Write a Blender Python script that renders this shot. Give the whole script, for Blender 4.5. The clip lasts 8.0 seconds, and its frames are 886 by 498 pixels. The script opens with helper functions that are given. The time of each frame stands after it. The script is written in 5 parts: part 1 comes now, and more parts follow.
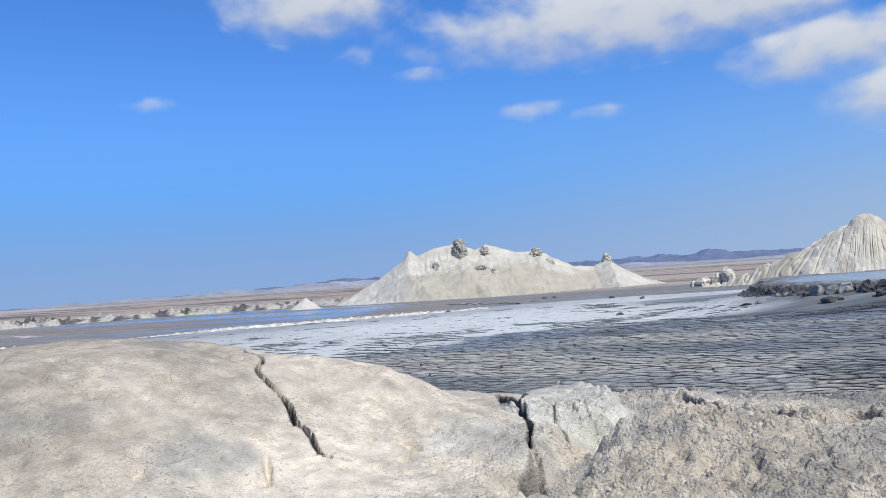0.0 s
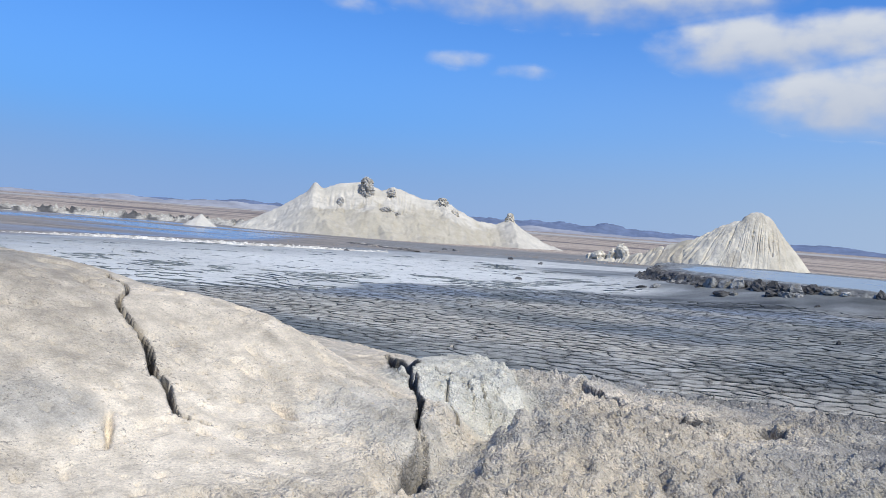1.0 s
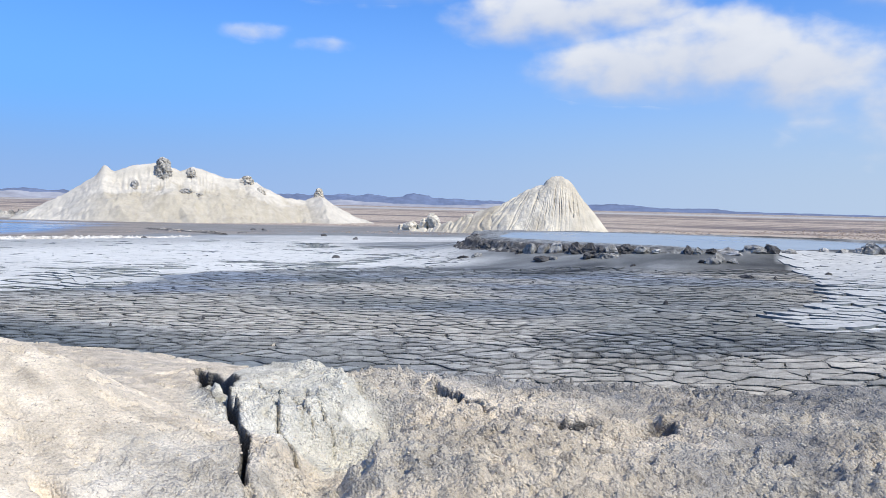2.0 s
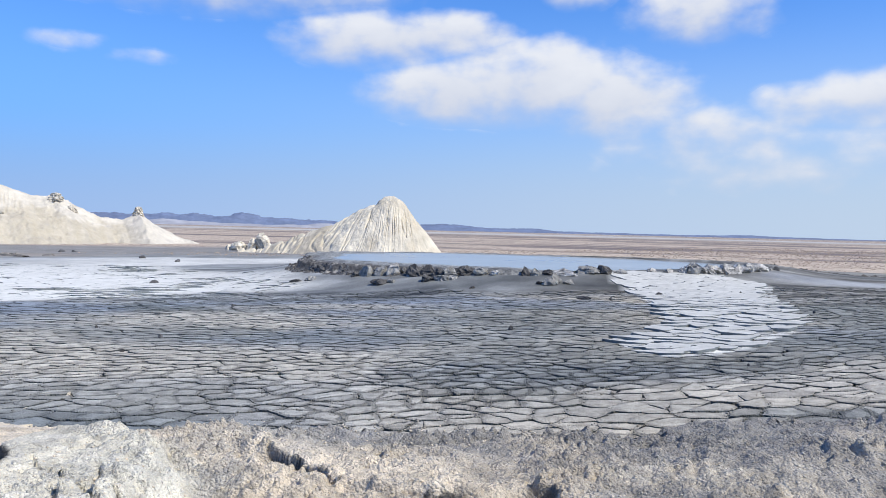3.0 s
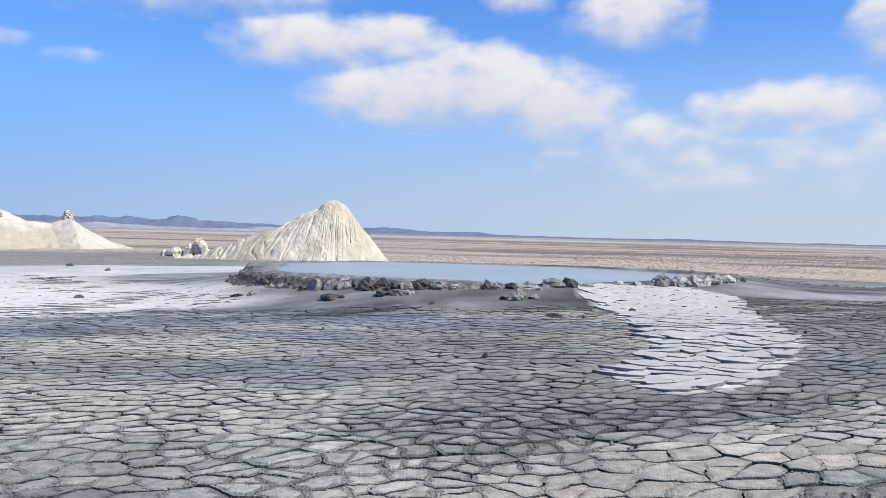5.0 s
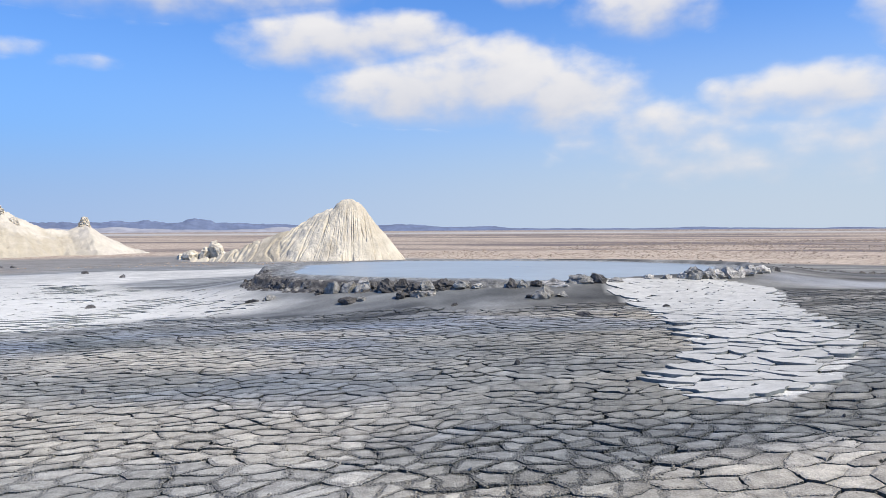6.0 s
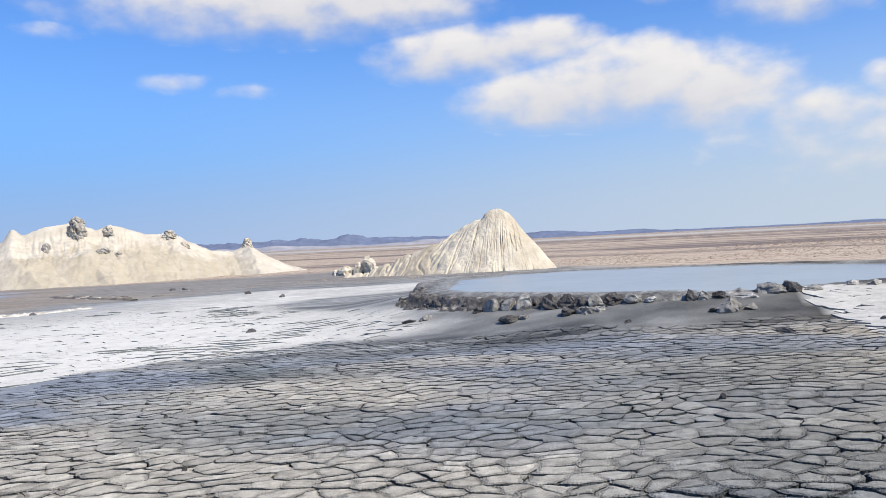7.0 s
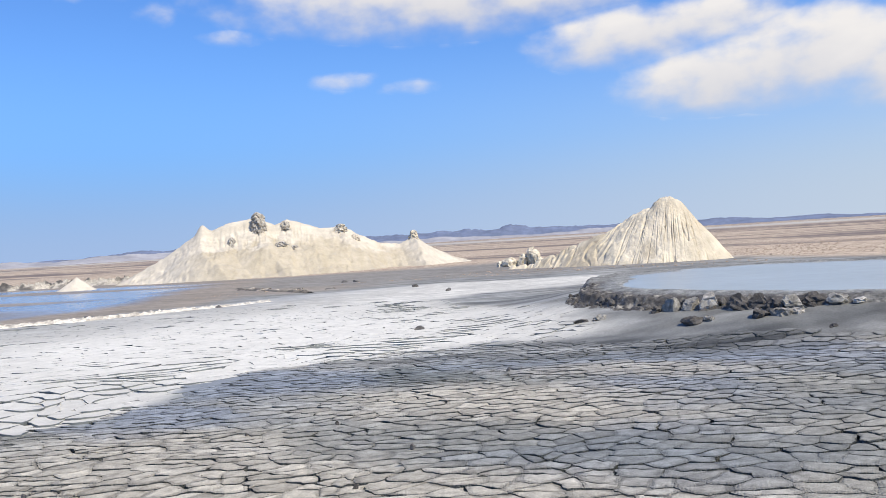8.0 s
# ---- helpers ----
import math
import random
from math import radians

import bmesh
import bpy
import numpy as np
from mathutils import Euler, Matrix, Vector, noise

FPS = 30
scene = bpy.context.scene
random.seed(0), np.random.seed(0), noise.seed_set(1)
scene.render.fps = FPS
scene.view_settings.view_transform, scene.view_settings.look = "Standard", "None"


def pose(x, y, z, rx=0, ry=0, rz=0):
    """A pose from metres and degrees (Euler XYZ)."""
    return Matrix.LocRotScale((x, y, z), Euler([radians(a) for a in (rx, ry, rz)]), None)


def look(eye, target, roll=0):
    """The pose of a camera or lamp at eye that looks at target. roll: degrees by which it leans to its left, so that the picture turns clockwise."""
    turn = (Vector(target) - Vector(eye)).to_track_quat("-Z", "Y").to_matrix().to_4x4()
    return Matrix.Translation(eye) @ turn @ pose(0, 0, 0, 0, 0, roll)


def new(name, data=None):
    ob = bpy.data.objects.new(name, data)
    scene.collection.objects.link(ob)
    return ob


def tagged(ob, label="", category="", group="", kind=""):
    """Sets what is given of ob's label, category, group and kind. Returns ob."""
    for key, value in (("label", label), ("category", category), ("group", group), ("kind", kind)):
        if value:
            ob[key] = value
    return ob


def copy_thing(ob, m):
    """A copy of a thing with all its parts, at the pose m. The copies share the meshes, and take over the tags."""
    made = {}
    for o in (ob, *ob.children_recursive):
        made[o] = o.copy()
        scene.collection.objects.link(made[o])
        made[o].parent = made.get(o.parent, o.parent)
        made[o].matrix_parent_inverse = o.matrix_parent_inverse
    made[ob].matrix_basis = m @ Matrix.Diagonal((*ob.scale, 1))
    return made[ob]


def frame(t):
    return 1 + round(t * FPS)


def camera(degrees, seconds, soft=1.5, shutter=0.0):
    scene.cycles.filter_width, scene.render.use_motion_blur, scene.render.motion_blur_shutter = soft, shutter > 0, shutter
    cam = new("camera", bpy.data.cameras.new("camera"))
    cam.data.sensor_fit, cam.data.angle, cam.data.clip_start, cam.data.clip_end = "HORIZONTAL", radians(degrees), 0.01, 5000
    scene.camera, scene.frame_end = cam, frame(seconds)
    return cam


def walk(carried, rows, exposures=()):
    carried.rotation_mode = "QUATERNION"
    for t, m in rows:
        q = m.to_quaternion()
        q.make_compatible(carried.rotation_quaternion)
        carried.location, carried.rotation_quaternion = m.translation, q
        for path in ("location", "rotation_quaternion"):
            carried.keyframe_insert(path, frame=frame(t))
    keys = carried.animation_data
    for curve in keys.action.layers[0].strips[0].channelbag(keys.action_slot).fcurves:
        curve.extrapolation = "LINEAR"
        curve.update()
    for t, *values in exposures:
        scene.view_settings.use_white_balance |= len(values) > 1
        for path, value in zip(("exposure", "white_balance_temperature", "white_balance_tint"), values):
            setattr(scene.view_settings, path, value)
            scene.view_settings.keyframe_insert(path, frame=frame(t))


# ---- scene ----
cam = camera(57.8, 8.0, soft=0.8)
PATH = [
    (0, (0.859, 0.134, 1.161), (-0.482, 1.616, 1.237), -3.9),
    (0.2, (0.797, 0.218, 1.236), (-0.556, 1.687, 1.341), -7.1),
    (0.5, (0.758, 0.311, 1.255), (-0.602, 1.771, 1.390), -5.6),
    (0.7, (0.709, 0.392, 1.234), (-0.530, 1.961, 1.287), -1.9),
    (0.8, (0.612, 0.452, 1.238), (-0.597, 2.045, 1.265), 0.8),
    (1, (0.461, 0.551, 1.241), (-0.692, 2.184, 1.176), 4.4),
    (1.2, (0.352, 0.654, 1.286), (-0.762, 2.308, 1.133), 3.1),
    (2.3, (-0.270, 1.526, 1.264), (-0.848, 3.438, 1.161), 1.4),
    (2.5, (-0.321, 1.615, 1.289), (-0.819, 3.548, 1.164), 1.4),
    (2.7, (-0.378, 1.745, 1.297), (-0.827, 3.689, 1.160), 1.3),
    (3, (-0.439, 2.021, 1.293), (-0.779, 3.991, 1.245), 1.4),
    (3.2, (-0.522, 2.154, 1.312), (-0.778, 4.138, 1.270), 1.5),
    (3.5, (-0.629, 2.364, 1.326), (-0.802, 4.356, 1.305), 1.0),
    (3.7, (-0.702, 2.448, 1.338), (-0.848, 4.442, 1.290), 0.3),
    (4, (-0.835, 2.596, 1.344), (-0.985, 4.589, 1.277), 2.2),
    (4.2, (-0.803, 2.713, 1.358), (-0.976, 4.705, 1.290), 1.6),
    (4.5, (-0.864, 2.913, 1.378), (-1.027, 4.906, 1.331), 2.9),
    (4.7, (-0.892, 3.011, 1.400), (-1.066, 5.003, 1.360), 2.7),
    (5.8, (-1.031, 3.597, 1.452), (-1.252, 5.585, 1.425), -2.3),
    (6, (-1.084, 3.757, 1.467), (-1.318, 5.743, 1.419), -0.3),
    (6.2, (-1.137, 3.892, 1.468), (-1.400, 5.874, 1.408), -0.1),
    (6.5, (-1.273, 4.126, 1.492), (-1.551, 6.106, 1.437), -1.0),
    (6.7, (-1.340, 4.348, 1.524), (-1.712, 6.313, 1.471), -1.7),
    (7, (-1.514, 4.703, 1.557), (-2.104, 6.614, 1.539), -2.8),
    (7.2, (-1.529, 4.844, 1.548), (-2.214, 6.723, 1.577), -3.0),
    (7.5, (-1.648, 5.065, 1.547), (-2.443, 6.900, 1.581), -2.5),
    (7.7, (-1.724, 5.117, 1.586), (-2.589, 6.920, 1.601), -2.2),
    (8, (-1.832, 5.201, 1.675), (-2.795, 6.954, 1.654), -3.5),
]
walk(cam, [(t, look(eye, target, roll)) for t, eye, target, roll in PATH], [(0.0, -0.34, 6200, 8), (0.5, -0.38, 6050, 6), (1.0, -0.35, 6150, 8), (1.2, -0.32, 6200, 9), (2.3, -0.06, 6320, 9), (4.0, -0.05, 6500, 10), (6.5, -0.03, 6950, 10), (8.0, -0.01, 7150, 10)])

# ---- world and sun ----
SKY_GAIN = (0.066, 0.119, 0.200)
SUN_ELEVATION, SUN_AZIMUTH = 50.0, 106.0  # degrees; azimuth clockwise from +y


def cloud_world():
    world = bpy.data.worlds.new("sky")
    scene.world = world
    world.use_nodes = True
    nt = world.node_tree
    nt.nodes.clear()

    def node(kind):
        return nt.nodes.new(kind)

    def noise_2d(scale, detail, roughness):
        n = node("ShaderNodeTexNoise")
        n.noise_dimensions = "2D"
        n.inputs["Scale"].default_value, n.inputs["Detail"].default_value, n.inputs["Roughness"].default_value = scale, detail, roughness
        nt.links.new(flat.outputs[0], n.inputs["Vector"])
        return n.outputs["Fac"]

    def eased(value, a, b, top):
        n = node("ShaderNodeMapRange")
        n.interpolation_type = "SMOOTHSTEP"
        n.inputs["From Min"].default_value, n.inputs["From Max"].default_value, n.inputs["To Max"].default_value = a, b, top
        nt.links.new(value, n.inputs["Value"])
        return n.outputs[0]

    def math_node(op, a, b=None, c=None, clamp=False):
        n = node("ShaderNodeMath")
        n.operation, n.use_clamp = op, clamp
        for k, v in enumerate((a, b, c)):
            if v is None:
                continue
            if isinstance(v, (int, float)):
                n.inputs[k].default_value = v
            else:
                nt.links.new(v, n.inputs[k])
        return n.outputs[0]

    def mix(fac, a, b):
        n = node("ShaderNodeMix")
        n.data_type = "RGBA"
        for socket, v in ((n.inputs[0], fac), (n.inputs[6], a), (n.inputs[7], b)):
            if isinstance(v, (int, float, tuple)):
                socket.default_value = v
            else:
                nt.links.new(v, socket)
        return n.outputs[2]

    sky = node("ShaderNodeTexSky")
    sky.sky_type, sky.sun_disc = "NISHITA", False
    sky.sun_elevation, sky.sun_rotation = radians(SUN_ELEVATION), radians(SUN_AZIMUTH)
    sky.air_density, sky.dust_density, sky.ozone_density = 1.0, 0.6, 2.0
    tone = node("ShaderNodeMix")
    tone.data_type, tone.blend_type = "RGBA", "MULTIPLY"
    tone.inputs[0].default_value, tone.inputs[7].default_value = 1.0, (*SKY_GAIN, 1)
    nt.links.new(sky.outputs[0], tone.inputs[6])
    clear = tone.outputs[2]

    way = node("ShaderNodeTexCoord").outputs["Generated"]
    part = node("ShaderNodeSeparateXYZ")
    nt.links.new(way, part.inputs[0])
    x, y, z = part.outputs
    az = math_node("MULTIPLY", math_node("ARCTAN2", math_node("MULTIPLY", x, -1.0), y), 180 / math.pi)
    el = math_node("MULTIPLY", math_node("ARCSINE", z), 180 / math.pi)
    flat = node("ShaderNodeCombineXYZ")
    nt.links.new(az, flat.inputs[0])
    nt.links.new(math_node("MULTIPLY", el, 1.6), flat.inputs[1])
    puffs, swell = noise_2d(0.36, 6.0, 0.46), noise_2d(0.14, 2.0, 0.5)
    rough = math_node("MULTIPLY", math_node("SUBTRACT", puffs, 0.5), 1.1)
    rough = math_node("ADD", rough, math_node("MULTIPLY", math_node("SUBTRACT", swell, 0.5), 0.5))
    # azimuth to the left, elevation, half width, half height, thickness
    banks = [
        (15.0, 13.0, 6.0, 1.8, 0.9), (10.0, 13.5, 5.0, 1.5, 0.9), (9.0, 9.7, 5.8, 1.9, 1.0), (4.0, 10.4, 6.2, 2.5, 1.1), (-2.2, 9.1, 5.0, 2.4, 0.95), (-7.5, 7.4, 6.0, 1.7, 0.6),
        (-7.7, 14.9, 4.6, 2.0, 0.8), (0.8, 16.3, 2.6, 1.2, 0.7), (30.5, 10.9, 3.2, 0.8, 0.21), (34.9, 11.5, 3.2, 1.0, 0.22),
        (-14.0, 8.6, 3.2, 1.6, 0.7), (-18.5, 8.8, 4.6, 1.7, 0.9), (-21.5, 6.8, 5.0, 1.4, 0.5), (-24.0, 13.6, 2.8, 2.4, 0.9), (28.0, 16.8, 13.0, 2.3, 1.0),
        (-9.0, 6.4, 9.5, 2.8, 0.48), (-20.0, 5.8, 8.0, 2.4, 0.48), (-14.0, 4.4, 12.0, 2.2, 0.36), (50.5, 19.2, 5.5, 2.0, 0.85), (42.5, 14.5, 3.0, 0.8, 0.27), (62.3, 12.9, 2.4, 0.8, 0.27), (47.5, 16.0, 1.8, 1.3, 0.25),
    ]
    best, lift, total = 0.0, 0.0, 0.001
    for a, e, w, h, thick in banks:
        u = math_node("MULTIPLY", math_node("SUBTRACT", az, a), 0.74 / w)
        v = math_node("MULTIPLY", math_node("SUBTRACT", el, e), 0.74 / h)
        near = math_node("SUBTRACT", thick, math_node("ADD", math_node("MULTIPLY", u, u), math_node("MULTIPLY", v, v)))
        best = math_node("MAXIMUM", best if best else -3.0, near)
        weight = math_node("MAXIMUM", near, 0.0)
        lift = math_node("MULTIPLY_ADD", weight, v, lift)
        total = math_node("ADD", weight, total)
    thick = math_node("ADD", best, rough)
    height = math_node("ADD", math_node("DIVIDE", lift, total), math_node("MULTIPLY", rough, 0.6))
    top = node("ShaderNodeMapRange")
    top.inputs["From Min"].default_value, top.inputs["From Max"].default_value = -0.8, 0.55
    nt.links.new(height, top.inputs["Value"])
    crisp = math_node("MULTIPLY", thick, math_node("MULTIPLY_ADD", top.outputs[0], 0.8, 0.75))
    cover = eased(crisp, -0.12, 1.25, 0.95)
    colour = mix(top.outputs[0], (0.60, 0.64, 0.76, 1), (0.88, 0.89, 0.93, 1))
    # thin haze low over the plain
    haze = eased(el, 17.0, 0.0, 0.9)
    sunward = eased(az, 55.0, -25.0, 1.0)
    hazy = mix(haze, clear, mix(sunward, (0.165, 0.39, 0.88, 1), (0.53, 0.65, 0.83, 1)))
    hazy = mix(eased(el, 7.5, -0.5, 0.75), hazy, mix(sunward, (0.40, 0.55, 0.85, 1), (0.57, 0.685, 0.84, 1)))
    back = node("ShaderNodeBackground")
    nt.links.new(mix(cover, hazy, colour), back.inputs["Color"])
    back.inputs["Strength"].default_value = 1.0
    nt.links.new(back.outputs[0], node("ShaderNodeOutputWorld").inputs["Surface"])


cloud_world()
sun = new("sun", bpy.data.lights.new("sun", "SUN"))
sun.data.energy, sun.data.angle, sun.data.color = 5.0, radians(0.6), (1.0, 0.925, 0.78)
a, e = radians(SUN_AZIMUTH), radians(SUN_ELEVATION)
sun.matrix_world = look((0, 0, 0), (-math.sin(a) * math.cos(e), -math.cos(a) * math.cos(e), -math.sin(e)))


# ---- terrain ----
def lattice(i, j, seed):
    h = (i.astype(np.int64) * 374761393 + j.astype(np.int64) * 668265263 + seed * 1442695041) & 0x7FFFFFFF
    h = ((h ^ (h >> 13)) * 1274126177) & 0x7FFFFFFF
    return ((h ^ (h >> 16)) & 0xFFFF) / 65535.0


def vnoise(x, y, seed=0):
    """Smooth value noise, 0 to 1, about one swell per unit."""
    x, y = np.asarray(x, float), np.asarray(y, float)
    i, j = np.floor(x), np.floor(y)
    u, v = x - i, y - j
    u, v = u * u * u * (u * (6 * u - 15) + 10), v * v * v * (v * (6 * v - 15) + 10)
    a, b = lattice(i, j, seed), lattice(i + 1, j, seed)
    c, d = lattice(i, j + 1, seed), lattice(i + 1, j + 1, seed)
    return (a * (1 - u) + b * u) * (1 - v) + (c * (1 - u) + d * u) * v


def fbm(x, y, octaves=4, seed=0, gain=0.5):
    """Fractal noise, about -0.5 to 0.5."""
    total, size, norm = 0.0, 1.0, 0.0
    for k in range(octaves):
        total = total + size * (vnoise(x * 2**k + 17.3 * k, y * 2**k - 9.1 * k, seed + k) - 0.5)
        norm, size = norm + size, size * gain
    return total / norm


def smooth(a, b, x):
    s = np.clip((x - a) / (b - a), 0, 1)
    return s * s * (3 - 2 * s)


def to_line(x, y, points):
    """Distance from a polyline and the fraction run along it."""
    best, run = np.full(np.shape(x), 1e9), np.zeros(np.shape(x))
    n = len(points) - 1
    for k in range(n):
        (ax, ay), (bx, by) = points[k], points[k + 1]
        dx, dy = bx - ax, by - ay
        s = np.clip(((x - ax) * dx + (y - ay) * dy) / (dx * dx + dy * dy), 0, 1)
        d = np.hypot(x - ax - s * dx, y - ay - s * dy)
        run = np.where(d < best, (k + s) / n, run)
        best = np.minimum(best, d)
    return best, run


def inside(x, y, points):
    """Signed distance to a closed outline, negative inside."""
    x, y = np.asarray(x, float), np.asarray(y, float)
    d, _ = to_line(x, y, points + points[:1])
    odd = np.zeros(np.shape(x), bool)
    for (ax, ay), (bx, by) in zip(points, points[1:] + points[:1]):
        if ay != by:
            odd ^= ((ay > y) != (by > y)) & (x < (bx - ax) * (y - ay) / (by - ay) + ax)
    return np.where(odd, -d, d)


POOL = (-2.1, 24.0, 5.9, 5.0)  # centre and half axes of the mud pool
POOL_LEVEL = 0.5


def pool_edge(x, y):
    """Rough distance outside the pool's edge, negative within."""
    px, py, a, b = POOL
    ang = np.arctan2((y - py) / b, (x - px) / a)
    q = np.hypot((x - px) / a, (y - py) / b) - 0.035 * np.sin(3 * ang + 1) - 0.02 * np.sin(7 * ang)
    return (q - 1) * 0.5 * (a + b)


def ground_height(x, y):
    """The broad mud dome, which falls away to the plain."""
    x, y = np.asarray(x, float), np.asarray(y, float)
    r = np.hypot(x + 1, y - 12)
    tilt = 0.045 * (x + 1.2) + 0.02 * (y - 10)
    tilt = np.where(tilt < 0, 0.16 * np.tanh(tilt / 0.16), 0.4 * np.tanh(tilt / 0.4)) * np.exp(-((r / 35) ** 2))
    e = np.maximum(pool_edge(x, y), 0)
    return tilt - 2.6 * (1 - np.exp(-np.maximum(r - 18, 0) / 90)) + 0.30 * np.exp(-((e / 1.6) ** 2))


def bank_rim(x):
    """How far the bank reaches at a place across."""
    return 7.05 + 0.1 * (x + 1.5) * (x > -1.5) + 0.3 * np.clip(x + 0.5, 0, 2.5)


def bank_shape(x, y):
    """The dried bank in the foreground, without its fine relief."""
    x, y = np.asarray(x, float), np.asarray(y, float)
    rim = bank_rim(x) + 0.25 * fbm(x * 0.9, y * 0 + 3, 3, 5)
    base = 0.15 * smooth(0.0, 1.1, rim - y) + 0.02 * smooth(-0.05, 0.1, rim - y)
    base = base * smooth(-9.0, -4.0, y) * smooth(-17.0, -10.0, x) * smooth(13.0, 7.0, x)
    hill = 0.85 * np.exp(-((((x + 5.2) / 2.3) ** 2 + ((y - 2.6) / 2.1) ** 2) ** 1.5))
    hump = 0.15 * np.exp(-(((x + 1.4) / 0.8) ** 2 + ((y - 4.5) / 0.85) ** 2))
    brow = 0.27 * np.exp(-(((x + 3.35) / 0.9) ** 2 + ((y - 4.15) / 0.5) ** 2))
    return base + hill + hump + brow


# ---- materials ----
def earth(name, rough=0.92, bump=0.3, grain=90.0, coarse=6.0, vary=0.25, plain=False, colour=None, depth=0.01, pits=0.0, crumbly=False, soft_bump=0.22, specks=0.0):
    """A dry or damp earth whose base colour is the mesh's own tint, broken up by grain and stains; crumbly: the tint's alpha says where it is granular."""
    m = bpy.data.materials.new(name)
    m.use_nodes = True
    nt = m.node_tree
    shader = nt.nodes["Principled BSDF"]
    where = nt.nodes.new("ShaderNodeNewGeometry").outputs["Position"]

    def noise_node(scale, detail=5.0, roughness=0.6, vector=None):
        n = nt.nodes.new("ShaderNodeTexNoise")
        n.inputs["Scale"].default_value, n.inputs["Detail"].default_value, n.inputs["Roughness"].default_value = scale, detail, roughness
        nt.links.new(vector or where, n.inputs["Vector"])
        return n.outputs["Fac"]

    def mapped(value, a, b, c, d):
        n = nt.nodes.new("ShaderNodeMapRange")
        for k, v in zip(("From Min", "From Max", "To Min", "To Max"), (a, b, c, d)):
            n.inputs[k].default_value = v
        nt.links.new(value, n.inputs["Value"])
        return n.outputs[0]

    def mixed(kind, fac, a, b):
        n = nt.nodes.new("ShaderNodeMix")
        n.data_type, n.blend_type = "RGBA", kind
        for socket, v in ((n.inputs[0], fac), (n.inputs[6], a), (n.inputs[7], b)):
            if isinstance(v, (float, tuple)):
                socket.default_value = v
            else:
                nt.links.new(v, socket)
        return n.outputs[2]

    if colour:
        base = nt.nodes.new("ShaderNodeRGB")
        base.outputs[0].default_value = (*colour, 1)
        base = base.outputs[0]
    else:
        tint = nt.nodes.new("ShaderNodeAttribute")
        tint.attribute_name = "tint"
        base = tint.outputs["Color"]
    if plain:
        # bands of scrub and bare pale earth, drawn out across the plain
        long = nt.nodes.new("ShaderNodeMapping")
        long.inputs["Rotation"].default_value = (0, 0, radians(-8))
        long.inputs["Scale"].default_value = (0.0035, 0.022, 1.0)
        nt.links.new(where, long.inputs["Vector"])
        bands = mapped(noise_node(1.0, 5.0, 0.66, long.outputs[0]), 0.48, 0.56, 0.0, 1.0)
        patch = mapped(noise_node(0.55, 5.0, 0.7), 0.45, 0.62, 0.0, 1.0)
        speck = mapped(noise_node(1.7, 3.0, 0.7), 0.50, 0.60, 0.0, 0.7)
        earthy = mixed("MIX", patch, (0.56, 0.46, 0.345, 1), (0.38, 0.295, 0.22, 1))
        earthy = mixed("MIX", speck, earthy, (0.17, 0.115, 0.085, 1))
        earthy = mixed("MIX", mapped(bands, 0, 1, 0.0, 0.8), earthy, (0.10, 0.08, 0.08, 1))
        base = mixed("MIX", tint.outputs["Alpha"], base, earthy)
    soft = mapped(noise_node(coarse, 4.0), 0.3, 0.7, 1 - vary, 1 + vary)
    fine = mapped(noise_node(grain, 4.0, 0.7), 0.3, 0.7, 1 - vary * 0.8, 1 + vary * 0.8)
    n = nt.nodes.new("ShaderNodeMath")
    n.operation = "MULTIPLY"
    nt.links.new(soft, n.inputs[0])
    nt.links.new(fine, n.inputs[1])
    grey = nt.nodes.new("ShaderNodeCombineColor")
    for k in range(3):
        nt.links.new(n.outputs[0], grey.inputs[k])
    nt.links.new(mixed("MULTIPLY", 1.0, base, grey.outputs[0]), shader.inputs["Base Color"])
    if specks:
        # dark crumbs and pinholes strewn in patches
        holes = mapped(noise_node(specks, 3.0, 0.75), 0.56, 0.66, 0.0, 1.0)
        patches = mapped(noise_node(3.5, 4.0, 0.65), 0.42, 0.60, 0.12, 0.75)
        both = nt.nodes.new("ShaderNodeMath")
        both.operation = "MULTIPLY"
        nt.links.new(holes, both.inputs[0])
        nt.links.new(patches, both.inputs[1])
        nt.links.new(mixed("MIX", both.outputs[0], mixed("MULTIPLY", 1.0, base, grey.outputs[0]), (0.16, 0.145, 0.125, 1)), shader.inputs["Base Color"])
    if plain:
        wet = nt.nodes.new("ShaderNodeAttribute")
        wet.attribute_name = "wet"
        nt.links.new(mapped(wet.outputs["Fac"], 0, 1, rough, 0.05), shader.inputs["Roughness"])
    else:
        shader.inputs["Roughness"].default_value = rough
    shader.inputs["Specular IOR Level"].default_value = 0.25 if rough > 0.6 else 0.5
    relief = nt.nodes.new("ShaderNodeBump")
    relief.inputs["Strength"].default_value, relief.inputs["Distance"].default_value = bump, depth
    height = noise_node(grain * 0.6, 6.0, 0.7)
    if pits:
        grains = nt.nodes.new("ShaderNodeTexVoronoi")
        grains.inputs["Scale"].default_value = pits
        bent = nt.nodes.new("ShaderNodeTexNoise")
        bent.inputs["Scale"].default_value, bent.inputs["Detail"].default_value = pits * 0.5, 2.0
        nt.links.new(where, bent.inputs["Vector"])
        shift = nt.nodes.new("ShaderNodeVectorMath")
        shift.operation = "MULTIPLY_ADD"
        nt.links.new(bent.outputs["Color"], shift.inputs[0])
        shift.inputs[1].default_value = (1.2 / pits,) * 3
        nt.links.new(where, shift.inputs[2])
        nt.links.new(shift.outputs[0], grains.inputs["Vector"])
        both = nt.nodes.new("ShaderNodeMath")
        both.operation = "SUBTRACT"
